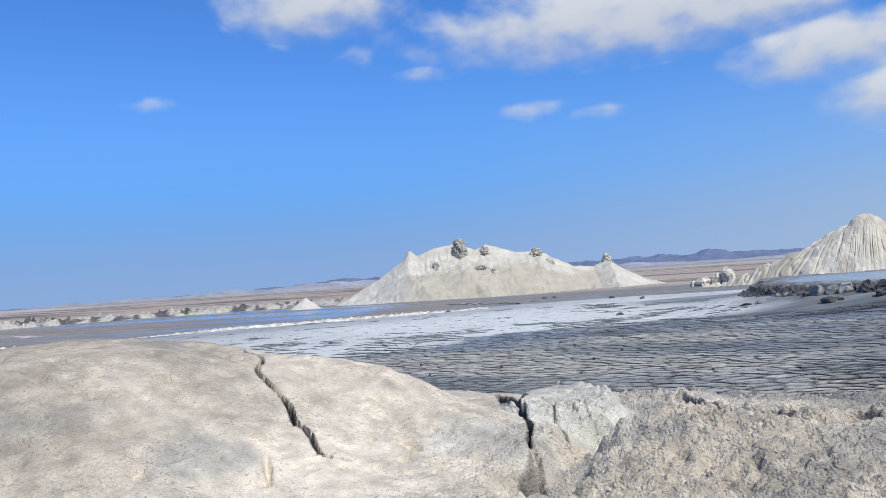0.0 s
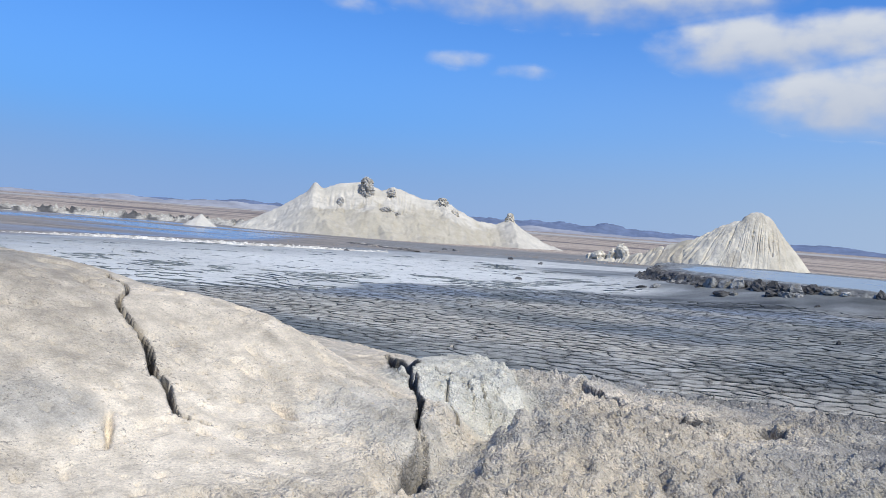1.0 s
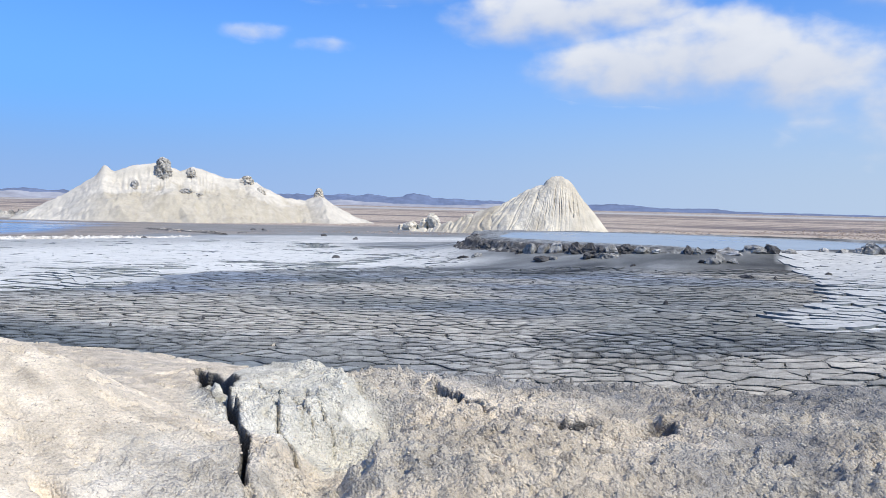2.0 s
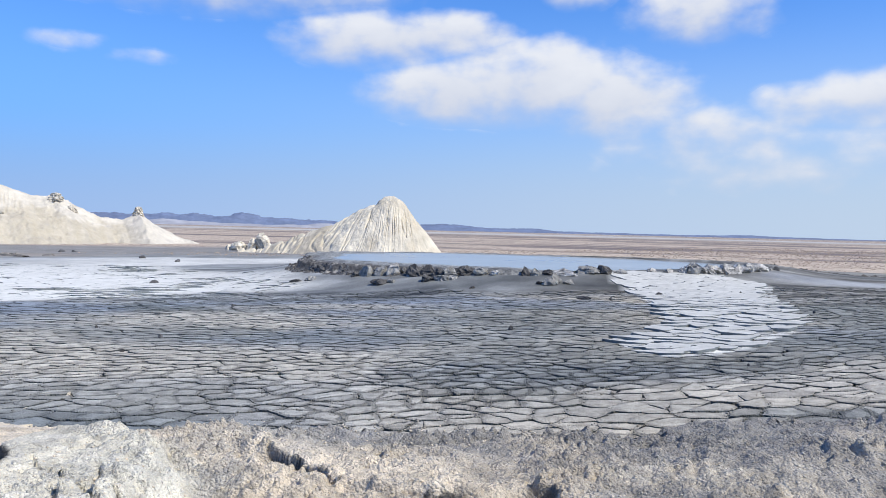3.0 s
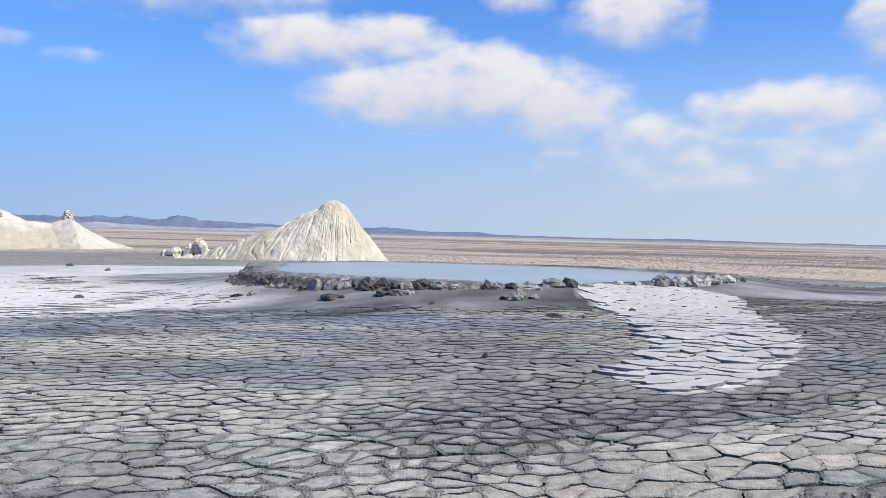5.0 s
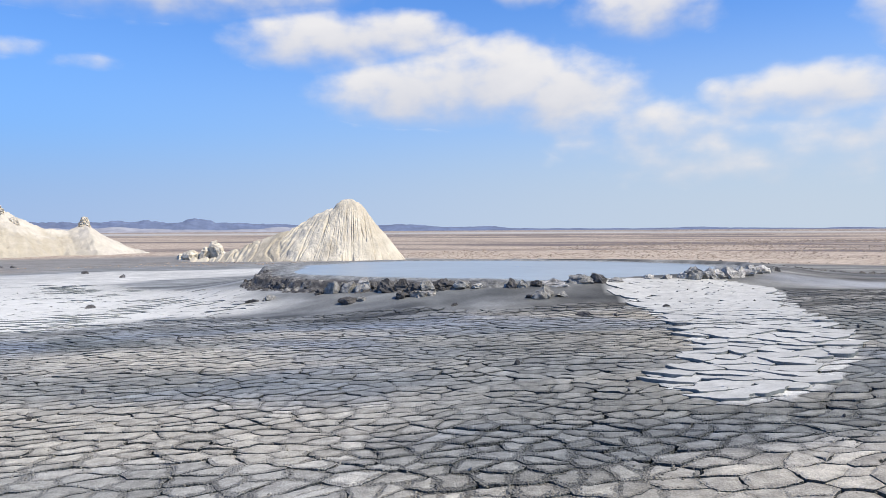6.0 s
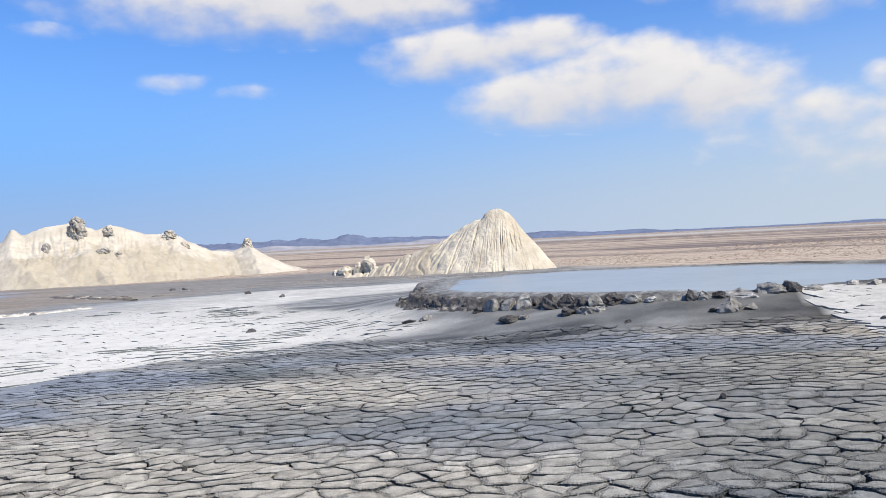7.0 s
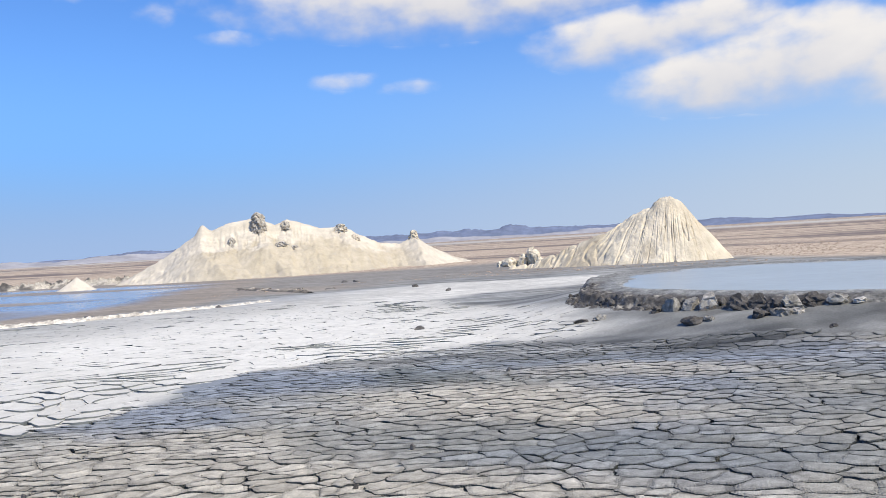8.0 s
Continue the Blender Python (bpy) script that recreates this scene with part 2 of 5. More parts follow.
        nt.links.new(height, both.inputs[0])
        nt.links.new(grains.outputs["Distance"], both.inputs[1])
        height = both.outputs[0]
    nt.links.new(height, relief.inputs["Height"])
    if crumbly:
        nt.links.new(mapped(tint.outputs["Alpha"], 0.0, 1.0, bump * soft_bump, bump), relief.inputs["Strength"])
    nt.links.new(relief.outputs[0], shader.inputs["Normal"])
    return m


GROUND = earth("damp earth", 0.85, 0.6, 30, 1.6, 0.24, plain=True, depth=0.012)
PLATE = earth("dried mud plates", 0.9, 1.0, 80, 11.0, 0.3, depth=0.03, pits=55.0, crumbly=True, soft_bump=0.3)
FLOW = earth("pale dried flow", 0.9, 0.6, 60, 7.0, 0.16, depth=0.012, pits=36.0, crumbly=True)
SALT = earth("white salty mud skin", 0.85, 0.4, 40, 5.0, 0.10, depth=0.008)
BANK = earth("crumbly dried bank", 0.95, 1.0, 110, 7.0, 0.26, depth=0.018, pits=62.0, crumbly=True, soft_bump=0.22, specks=46.0)
CREAM = earth("cream clay slope", 0.95, 0.8, 7, 0.7, 0.12, depth=0.08)
SLOPE = earth("smooth clay slope", 0.95, 0.6, 7, 0.7, 0.10, depth=0.06)
STONE = earth("clay boulders", 0.85, 0.9, 18, 4.0, 0.46, depth=0.05)
FAR = earth("far mountains", 1.0, 0.2, 0.05, 0.01, 0.15, depth=3.0)
SCRUB = earth("dry scrub", 1.0, 0.3, 20, 2.0, 0.3, colour=(0.36, 0.285, 0.215), depth=0.02)
SLURRY = earth("liquid mud", 0.24, 0.06, 2.2, 0.35, 0.06, colour=(0.29, 0.325, 0.33), depth=0.02)


# ---- mesh helpers ----
def link_mesh(name, verts, faces, material, tint=None, parent=None, smooth_faces=True):
    me = bpy.data.meshes.new(name)
    me.from_pydata(np.asarray(verts).tolist(), [], faces.tolist() if isinstance(faces, np.ndarray) else faces)
    me.materials.append(material)
    if smooth_faces:
        me.polygons.foreach_set("use_smooth", np.ones(len(me.polygons), bool))
    if tint is not None:
        tint = np.asarray(tint, float)
        if tint.ndim == 1:
            tint = np.tile(tint, (len(me.vertices), 1))
        if tint.shape[1] == 3:
            tint = np.c_[tint, np.zeros(len(tint))]
        layer = me.attributes.new("tint", "FLOAT_COLOR", "POINT")
        layer.data.foreach_set("color", tint.astype(np.float32).ravel())
    me.update()
    ob = new(name, me)
    if parent is not None:
        ob.parent = parent
    return ob


def sheet_faces(rows, cols, around=False):
    k = np.arange(rows * cols).reshape(rows, cols)
    nxt = np.roll(k, -1, 1) if around else k[:, 1:]
    cur = k if around else k[:, :-1]
    return np.stack([cur[:-1], nxt[:-1], nxt[1:], cur[1:]], -1).reshape(-1, 4)


def ramp(lo, hi, near_lo, near_hi, step, grow):
    """Grid lines: even in the near stretch, ever wider out to the ends."""
    lines = list(np.arange(near_lo, near_hi, step))
    s, x = step, near_hi
    while x < hi:
        lines.append(x)
        s *= grow
        x += s
    lines.append(hi)
    s, x = step, near_lo
    front = []
    while x > lo:
        s *= grow
        x -= s
        front.append(max(x, lo))
    return np.array(front[::-1] + lines)


# ---- zones of the mud flat ----
LOBE = [(0.1, 19.3), (0.24, 18.2), (0.61, 16.6), (0.75, 14.8), (0.74, 13.6), (0.56, 12.5), (0.12, 11.8), (-0.08, 11.5), (0.09, 10.9), (0.25, 10.5), (0.6, 10.25), (0.95, 10.4), (1.3, 10.8), (2.0, 12.0), (2.6, 13.4), (2.75, 15.2), (2.95, 17.3), (3.3, 19.0), (2.6, 19.6), (1.5, 19.5)]
PALE_PATCH = [(0.3, 8.85), (1.1, 9.4), (2.4, 10.3), (4.2, 11.2), (7.0, 12.2), (6.0, 10.0), (2.6, 9.0), (1.6, 8.5), (0.6, 7.8), (-0.4, 7.4), (-1.1, 7.5), (-0.5, 8.2)]
WHITE = [(-12.0, 8.0), (-10.3, 10.4), (-9.8, 11.4), (-10.2, 13.0), (-10.2, 14.3), (-9.5, 15.5), (-8.1, 16.9), (-6.0, 18.1), (-7.6, 20.4), (-9.4, 22.6), (-12.3, 24.6), (-14.2, 27.0), (-14.1, 30.1), (-11.4, 31.2), (-9.5, 32.5), (-13.0, 41.0), (-22.0, 42.0), (-25.5, 36.0), (-26.5, 29.0), (-29.0, 23.0), (-32.0, 12.0), (-24.0, 6.0)]
POND_LINE = [(-29.5, 12.0), (-30.0, 22.0), (-28.5, 26.0), (-28.0, 30.0), (-33.0, 38.0), (-45.0, 52.0), (-60.0, 70.0), (-84.0, 80.0), (-120.0, 74.0), (-120.0, 10.0)]

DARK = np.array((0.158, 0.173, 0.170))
GREY = np.array((0.286, 0.292, 0.279))
BEIGE = np.array((0.42, 0.390, 0.322))
SLATE = np.array((0.215, 0.245, 0.285))
PALE = np.array((0.44, 0.40, 0.325))
CHALK = np.array((0.665, 0.65, 0.59))
BROWN = np.array((0.24, 0.205, 0.165))
CRUST = np.array((0.74, 0.63, 0.475))


def lerp(a, b, s):
    return a + (b - a) * np.asarray(s)[..., None]


def mud_tint(x, y):
    """The mud's own colour: pale salt crusts, beige and dark damp bands, and brown earth farther off."""
    x, y = np.asarray(x, float), np.asarray(y, float)
    wx, wy = x + 0.7 * fbm(x * 0.8, y * 0.8, 3, 40), y + 0.7 * fbm(x * 0.8, y * 0.8, 3, 50)
    band = fbm(wx * 0.16 + 3, (wy - 0.12 * wx) * 0.42, 3, 60)
    c = lerp(np.broadcast_to(GREY, (*x.shape, 3)), DARK, smooth(0.0, 0.12, band))
    c = lerp(c, BEIGE, 0.95 * smooth(0.0, 0.13, -band))
    c = lerp(c, SLATE, 0.8 * smooth(0.06, 0.2, fbm(wx * 0.3 + 9, wy * 0.6, 3, 63)) * smooth(7.5, 10.0, y))
    for bx, by, rx, ry, k in ((-5.9, 13.2, 2.2, 1.0, 0.9), (-4.5, 14.9, 2.2, 0.55, 0.7), (-3.6, 9.9, 2.6, 1.2, 0.75), (-7.2, 9.6, 3.4, 1.5, 0.85), (-5.0, 9.6, 2.8, 1.0, 0.75), (-3.4, 7.9, 2.6, 0.8, 0.5)):
        c = lerp(c, BEIGE, k * np.exp(-(((wx - bx) / rx) ** 2 + ((wy - by) / ry) ** 2) ** 2))
    for bx, by, rx, ry, k in ((-4.6, 11.5, 3.2, 0.75, 0.7), (-7.0, 15.8, 2.6, 0.8, 0.3), (-1.0, 14.0, 2.4, 1.6, 0.6), (3.4, 9.9, 1.6, 1.0, 0.4), (6.5, 14.5, 4.5, 3.5, 0.75), (-0.5, 10.1, 1.6, 1.1, 0.5), (-1.9, 12.4, 2.0, 1.6, 0.35), (2.6, 11.2, 1.5, 1.0, 0.8), (1.5, 9.9, 1.3, 0.6, 0.7), (0.0, 8.6, 1.0, 0.5, 0.3), (3.9, 14.0, 1.4, 2.6, 0.75), (-0.9, 8.9, 1.5, 0.7, 0.6), (0.6, 8.0, 1.6, 0.5, 0.7), (0.2, 10.9, 2.6, 1.9, 0.5)):
        c = lerp(c, DARK, k * np.exp(-(((wx - bx) / rx) ** 2 + ((wy - by) / ry) ** 2) ** 2))
    streak = fbm(wx * 0.5, (wy - 0.25 * wx) * 2.2, 4, 61)
    c = lerp(c, GREY * (0.56 + 0.22 * smooth(-4.0, -7.5, x) + 1.5 * streak)[..., None], smooth(15.8, 17.0, wy + 0.15 * np.abs(x + 2)) * 0.9)
    c = lerp(c, BROWN, smooth(14.0, 30.0, np.hypot(x + 12, y - 22) - 8) * smooth(-6, -22, x) * 0.5)
    c = lerp(c, np.array((0.29, 0.30, 0.30)) * (1 + 0.5 * streak)[..., None], 0.9 * np.exp(-(((wx - 5.2) / 2.4) ** 2 + ((wy - 20.6) / 1.0) ** 2) ** 2))
    c = c * (1 + smooth(-2.5, 0.5, x)[..., None] * np.array((0.05, 0.0, -0.07)))
    soft = 0.10 + 0.6 * smooth(15.0, 19.0, y)
    white = smooth(0.0, 1.0, 0.5 - inside(wx, wy, WHITE) / (2 * soft))
    c = lerp(c, CHALK * (0.90 - 0.12 * smooth(18, 28, y) + 0.3 * fbm(x * 0.25, y * 0.25, 3, 70))[..., None], white * (0.40 + 0.60 * smooth(-27, -16, x + 0.15 * (y - 20))))
    c = lerp(c, PALE, 0.68 * smooth(0.5, -0.3, inside(wx, wy, PALE_PATCH)) * smooth(-0.25, 0.1, fbm(x * 0.9, y * 0.9, 3, 62)))
    c = lerp(c, CHALK * 0.74, smooth(0.03, -0.03, inside(x, y, LOBE)))
    return c


# ---- the ground, one sheet to the horizon ----
def ground_surface(x, y):
    """The dome with the slow swells of the plain."""
    r = np.hypot(x + 1, y - 12)
    return ground_height(x, y) + 0.5 * fbm(x / 40, y / 40, 3, 90) * smooth(45, 120, r) + 0.03 * fbm(x * 0.6, y * 0.6, 3, 91)


def ground():
    xs, ys = ramp(-4800, 4800, -14.0, 9.0, 0.19, 1.05), ramp(-4800, 4800, 5.0, 33.0, 0.19, 1.05)
    x, y = np.meshgrid(xs, ys)
    r = np.hypot(x + 1, y - 12)
    z = ground_surface(x, y)
    z -= 0.6 * smooth(0.1, -0.6, pool_edge(x, y))
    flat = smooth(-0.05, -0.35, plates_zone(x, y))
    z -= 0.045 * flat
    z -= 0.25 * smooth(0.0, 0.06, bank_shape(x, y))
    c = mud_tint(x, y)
    # ground below the plates: dark mud, deepened in colour for the cracks' shade
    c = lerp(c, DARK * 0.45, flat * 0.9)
    far = smooth(34, 48, r + 9 * fbm(x * 0.06, y * 0.06, 3, 92) + 0.3 * np.maximum(x, 0) - 20 * smooth(0, -14, x) - 32 * smooth(-20, -36, x)) * smooth(0.0, 8.0, inside(x, y, POND_LINE))
    far = np.maximum(far, smooth(9.0, 11.0, x - 0.28 * (y - 14) + 1.5 * fbm(x * 0.4, y * 0.4, 3, 93)) * smooth(12, 16, y))
    far *= smooth(-0.3, 1.5, inside(x, y, WHITE))
    depth = inside(x + 3 * fbm(x * 0.15, y * 0.15, 3, 96), y + 3 * fbm(x * 0.15, y * 0.15, 3, 97), POND_LINE)
    pond = smooth(-3.5, -6.5, depth + 3 * fbm(x * 0.1, y * 0.3, 3, 98))
    flats = np.exp(-(((x + 33) / 7) ** 2 + ((y - 41) / 6) ** 2) ** 2)
    shoal = np.clip(np.exp(-(((x + 80) / 34) ** 2 + ((y - 30 + 0.1 * (x + 80)) / 9) ** 2) ** 2) * 1.3 + 0.8 * smooth(0.0, 0.2, fbm(x * 0.03, y * 0.15, 4, 195)) * smooth(-42, -50, x), 0, 1)
    shoal = np.maximum(shoal, np.exp(-(((x + 52) / 16) ** 2 + ((y - 27) / 5) ** 2) ** 2))
    shoal = np.maximum(shoal, 0.8 * np.exp(-(((x + 55) / 26) ** 2 + ((y - 19) / 5) ** 2) ** 2))
    pond = pond * (1 - shoal)
    c = lerp(c, BROWN * (1.15 + 0.8 * fbm(x * 0.2, y * 0.6, 3, 94))[..., None], np.maximum(0.9 * smooth(1.0, -0.5, depth), 0.8 * flats))
    c = lerp(c, np.array((0.22, 0.25, 0.30)) * (1 + 0.6 * fbm(x * 0.05, y * 0.16, 3, 99))[..., None], pond)
    far *= 1 - pond
    salt = smooth(600, 900, r) * smooth(2600, 2000, r) * smooth(-0.1, 0.1, fbm(x / 700, y / 260, 3, 191)) * 0.75
    far, c = far * (1 - salt), lerp(c, CHALK * 0.85, salt)
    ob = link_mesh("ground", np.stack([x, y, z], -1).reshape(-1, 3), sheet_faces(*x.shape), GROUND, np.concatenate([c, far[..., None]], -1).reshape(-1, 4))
    wet = ob.data.attributes.new("wet", "FLOAT", "POINT")
    damp = np.maximum(0.4 * np.exp(-(((x - 5.2) / 2.4) ** 2 + ((y - 20.6) / 1.0) ** 2) ** 2), 0.08 * smooth(2.6, 0.6, pool_edge(x, y))) * (1 - flat)
    wet.data.foreach_set("value", np.maximum(0.9 * pond, np.maximum(damp, 0.45 * smooth(-19, -27, x) * smooth(1.0, -0.5, inside(x, y, WHITE)))).astype(np.float32).ravel())
    return tagged(ob, "grey mud flat falling away to a brown desert plain", "ground", kind="structure")


def white_zone(x, y):
    """Negative where the white skin has torn."""
    return np.maximum(np.maximum(inside(x, y, WHITE) + 0.15, y - 27.0), np.maximum(-27.0 - x, 6.7 - y))


def plates_zone(x, y):
    """Negative where the mud has dried into plates."""
    x, y = np.asarray(x, float), np.asarray(y, float)
    front = 17.3 + 0.12 * np.maximum(-4.5 - x, 0) + 0.8 * fbm(x * 0.5, y * 0 + 7, 3, 95)
    front = np.where(x > 2.9, 19.0 + 0.3 * (x - 2.9), front)
    d = np.maximum(y - front, 6.7 - y)
    d = np.maximum(d, np.maximum(-27.0 - x, x - 9.0 - 0.28 * (y - 14)))
    d = np.minimum(d, white_zone(x, y))
    d = np.minimum(d, inside(x, y, LOBE) - 0.05)
    return np.maximum(d, 0.75 - pool_edge(x, y))


# ---- the dried bank in the foreground ----
CRACKS = [  # line, half width, depth
    ([(-4.37, 3.66), (-3.82, 3.35), (-3.44, 3.19), (-3.13, 3.1), (-2.86, 3.03), (-2.62, 2.91), (-2.5, 3.0)], 0.019, 0.30),
    ([(-2.71, 2.59), (-2.51, 2.48)], 0.017, 0.07),
    ([(-3.9, 6.0), (-3.69, 5.78), (-3.08, 5.2), (-2.55, 4.6), (-2.06, 4.02)], 0.036, 0.36),
    ([(-3.72, 5.84), (-3.3, 5.5), (-2.95, 5.08)], 0.085, 0.30),
    ([(-2.06, 4.02), (-1.8, 3.7), (-1.6, 3.3), (-1.54, 3.1)], 0.05, 0.10),
    ([(-2.04, 5.94), (-1.81, 5.79), (-1.48, 5.48)], 0.016, 0.12),
    ([(-1.17, 5.33), (-1.03, 5.29), (-0.86, 5.31)], 0.022, 0.12),
    ([(-0.66, 5.62), (-0.58, 5.48), (-0.5, 5.42)], 0.05, 0.10),
    ([(-0.5, 5.24), (-0.37, 5.32)], 0.035, 0.05),
    ([(-2.65, 5.43), (-2.43, 5.11), (-2.27, 5.05), (-2.12, 4.85)], 0.008, 0.10),
    ([(-2.52, 4.95), (-2.31, 4.63), (-2.09, 4.47), (-1.98, 4.34)], 0.008, 0.10),
    ([(-2.75, 5.35), (-2.62, 5.1), (-2.36, 4.98), (-2.25, 4.75)], 0.007, 0.08),
    ([(-3.0, 5.45), (-2.78, 5.2), (-2.6, 5.12)], 0.007, 0.08),
]


def split_lines(wx, wy, x, y):
    """For each crack, the distance from its line in half widths and its depth there."""
    for line, half, depth in CRACKS:
        d, run = to_line(wx, wy, line)
        taper = 0.4 + 0.6 * np.sin(np.pi * np.clip(run * 0.9 + 0.08, 0, 1))
        yield d / (half * taper * (0.75 + 0.5 * vnoise(x * 5, y * 5, 29))), depth * taper


def wander(x, y):
    return x + 0.13 * fbm(x * 3, y * 3, 4, 21, 0.45), y + 0.13 * fbm(x * 3, y * 3, 4, 22, 0.45)


def bank_height(x, y):
    """The bank with its cracks, hollow and crumbs."""
    z = ground_height(x, y) + bank_shape(x, y)
    wx, wy = wander(x, y)
    rough = smooth(-2.7, -1.7, x + 0.35 * (y - 3.5) + 0.5 * fbm(x, y, 2, 23))
    z += 0.08 * fbm(x * 1.1, y * 1.1, 4, 24) + 0.11 * rough * fbm(x * 2.6, y * 2.6, 4, 25) + 0.06 * rough * np.abs(fbm(x * 7, y * 7, 3, 36))
    grit = 0.08 * np.abs(fbm(x * 10, y * 14, 3, 26, 0.6)) + 0.042 * vnoise(x * 27, y * 27, 27) ** 2
    patchy = smooth(-0.2, 0.15, fbm(x * 2.2, y * 2.2, 3, 19))
    z += grit * (0.10 + 0.16 * patchy + rough * (0.3 + 0.8 * patchy))
    # a hollow before the broken block, with a steep far side
    d, _ = to_line(wx, wy, [(-2.12, 5.3), (-2.0, 4.8), (-1.82, 4.25), (-1.6, 3.4)])
    z -= 0.17 * smooth(0.30, 0.06, d)
    block = smooth(0.52, 0.34, to_line(wx, wy, [(-3.0, 5.65), (-2.5, 5.1)])[0])
    z += block * (0.07 * np.floor(4 * vnoise(wx * 2.6, wy * 2.6, 18)) / 4 + 0.07 + 0.09 * np.abs(fbm(x * 4, y * 4, 4, 37, 0.6)) - 0.05 * smooth(0.035, 0.0, np.abs(fbm(x * 2.4, y * 2.4, 3, 39))))
    # the far side of the long slit stands a step higher
    ledge = y + 0.3 * (wy - y) - np.interp(x + 0.3 * (wx - x), [-2.4, -2.04, -1.81, -1.48, -1.17, -0.86, -0.58, -0.3], [6.1, 5.94, 5.79, 5.48, 5.33, 5.31, 5.48, 5.3])
    z += 0.05 * smooth(-0.03, 0.03, ledge) * smooth(0.7, 0.1, ledge) * smooth(-2.3, -2.0, x) * smooth(-0.1, -0.6, x)
    for ratio, depth in split_lines(wx, wy, x, y):
        z -= depth * smooth(1.1, 0.3, ratio)
    # pits and the small hollow on the swell
    d = np.hypot((wx + 2.47) / 0.09, (wy - 3.47) / 0.05)
    z -= 0.07 * smooth(1.2, 0.6, d)
    z -= 0.02 * smooth(0.80, 0.9, vnoise(x * 13, y * 13, 20)) * (1 - rough) + 0.012 * smooth(0.78, 0.9, vnoise(x * 24, y * 24, 40)) * smooth(-0.1, 0.1, fbm(x * 1.8, y * 1.8, 3, 41))
    return z - 0.035 * smooth(0.80, 0.9, vnoise(x * 5.5, y * 5.5, 17)) * vnoise(x * 1.5, y * 1.5, 16)


SWELL_EDGE = ([-9.0, -4.37, -3.82, -3.44, -3.13, -2.86, -2.55, -1.3, 0.0], [5.6, 3.66, 3.35, 3.19, 3.1, 3.03, 2.91, 2.3, 0.3])
CRUST_EDGE = ([-4.6, -3.9, -3.69, -3.08, -2.55, -2.06, -1.6, -1.54, -1.0], [7.6, 6.0, 5.78, 5.2, 4.6, 4.02, 3.3, 3.1, 0.3])


def bank():
    x, y = np.meshgrid(ramp(-18.0, 14.0, -6.6, 3.8, 0.0125, 1.06), ramp(-10.0, 9.4, 1.3, 7.6, 0.0125, 1.05))
    z = bank_height(x, y)
    lip = bank_shape(x, y) + 0.05 * fbm(x * 9, y * 9, 3, 15)
    z = np.where(lip < 0.02, ground_height(x, y) - 0.08, z)
    c = np.broadcast_to(CRUST, (*x.shape, 3)) * (1 + 0.45 * fbm(x * 0.8, y * 0.8, 5, 30) + 0.3 * fbm(x * 9, y * 9, 3, 14))[..., None]
    c = lerp(c, np.array((0.60, 0.535, 0.43)), smooth(0.0, 0.2, fbm(x * 1.3, y * 1.3, 5, 31) + 0.15 * smooth(-1.2, 0.6, x) - 0.06 * smooth(-2.2, -3.2, x)))
    c = lerp(c, np.array((0.30, 0.29, 0.265)), smooth(1.5, 0.4, bank_rim(x) - y + 1.2 * fbm(x * 2, y * 2, 3, 13)) * smooth(-4.0, -1.8, x) * 0.9)
    c = lerp(c, np.array((0.36, 0.335, 0.295)), 0.85 * smooth(-1.1, 0.1, x) * smooth(-0.05, 0.15, fbm(x * 1.7, y * 1.7, 5, 33, 0.65)))
    c = lerp(c, np.array((0.70, 0.66, 0.545)), 0.85 * smooth(0.65, 0.4, to_line(x, y, [(-3.0, 5.65), (-2.4, 5.0)])[0]))
    c = lerp(c, np.array((0.37, 0.345, 0.31)), 0.7 * smooth(0.2, 2.0, x + 0.8 * fbm(x * 1.5, y * 1.5, 4, 34)))
    # the shade inside the splits is painted in as dark mud, out over their lips
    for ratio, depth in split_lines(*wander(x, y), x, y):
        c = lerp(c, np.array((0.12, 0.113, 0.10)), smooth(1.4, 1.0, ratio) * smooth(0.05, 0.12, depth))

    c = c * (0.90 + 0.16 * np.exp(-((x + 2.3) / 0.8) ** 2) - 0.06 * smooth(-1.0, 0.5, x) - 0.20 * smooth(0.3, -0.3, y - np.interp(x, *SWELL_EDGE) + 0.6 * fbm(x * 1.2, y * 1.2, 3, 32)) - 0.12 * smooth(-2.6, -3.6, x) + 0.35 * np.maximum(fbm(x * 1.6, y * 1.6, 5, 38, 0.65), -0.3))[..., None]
    loose = np.clip(0.22 + 0.3 * smooth(-0.2, 0.15, fbm(x * 2.2, y * 2.2, 3, 19)) + 0.7 * smooth(-2.7, -1.7, x + 0.35 * (y - 3.5) + 0.5 * fbm(x, y, 2, 23)), 0, 1)
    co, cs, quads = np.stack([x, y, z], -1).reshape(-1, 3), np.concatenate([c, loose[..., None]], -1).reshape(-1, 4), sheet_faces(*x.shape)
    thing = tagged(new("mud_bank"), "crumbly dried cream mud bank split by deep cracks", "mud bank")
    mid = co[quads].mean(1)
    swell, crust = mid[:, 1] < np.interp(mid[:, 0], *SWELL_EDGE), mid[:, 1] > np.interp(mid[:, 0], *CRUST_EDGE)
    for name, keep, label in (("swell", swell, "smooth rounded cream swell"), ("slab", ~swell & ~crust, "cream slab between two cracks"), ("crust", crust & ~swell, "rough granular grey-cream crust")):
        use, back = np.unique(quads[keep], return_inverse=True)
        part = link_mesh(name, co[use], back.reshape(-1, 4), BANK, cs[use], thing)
        tagged(part, label)
    rng = np.random.default_rng(8)
    n = 9000
    px, py = rng.uniform(-3.0, 4.2, n), rng.uniform(2.4, 7.25, n)
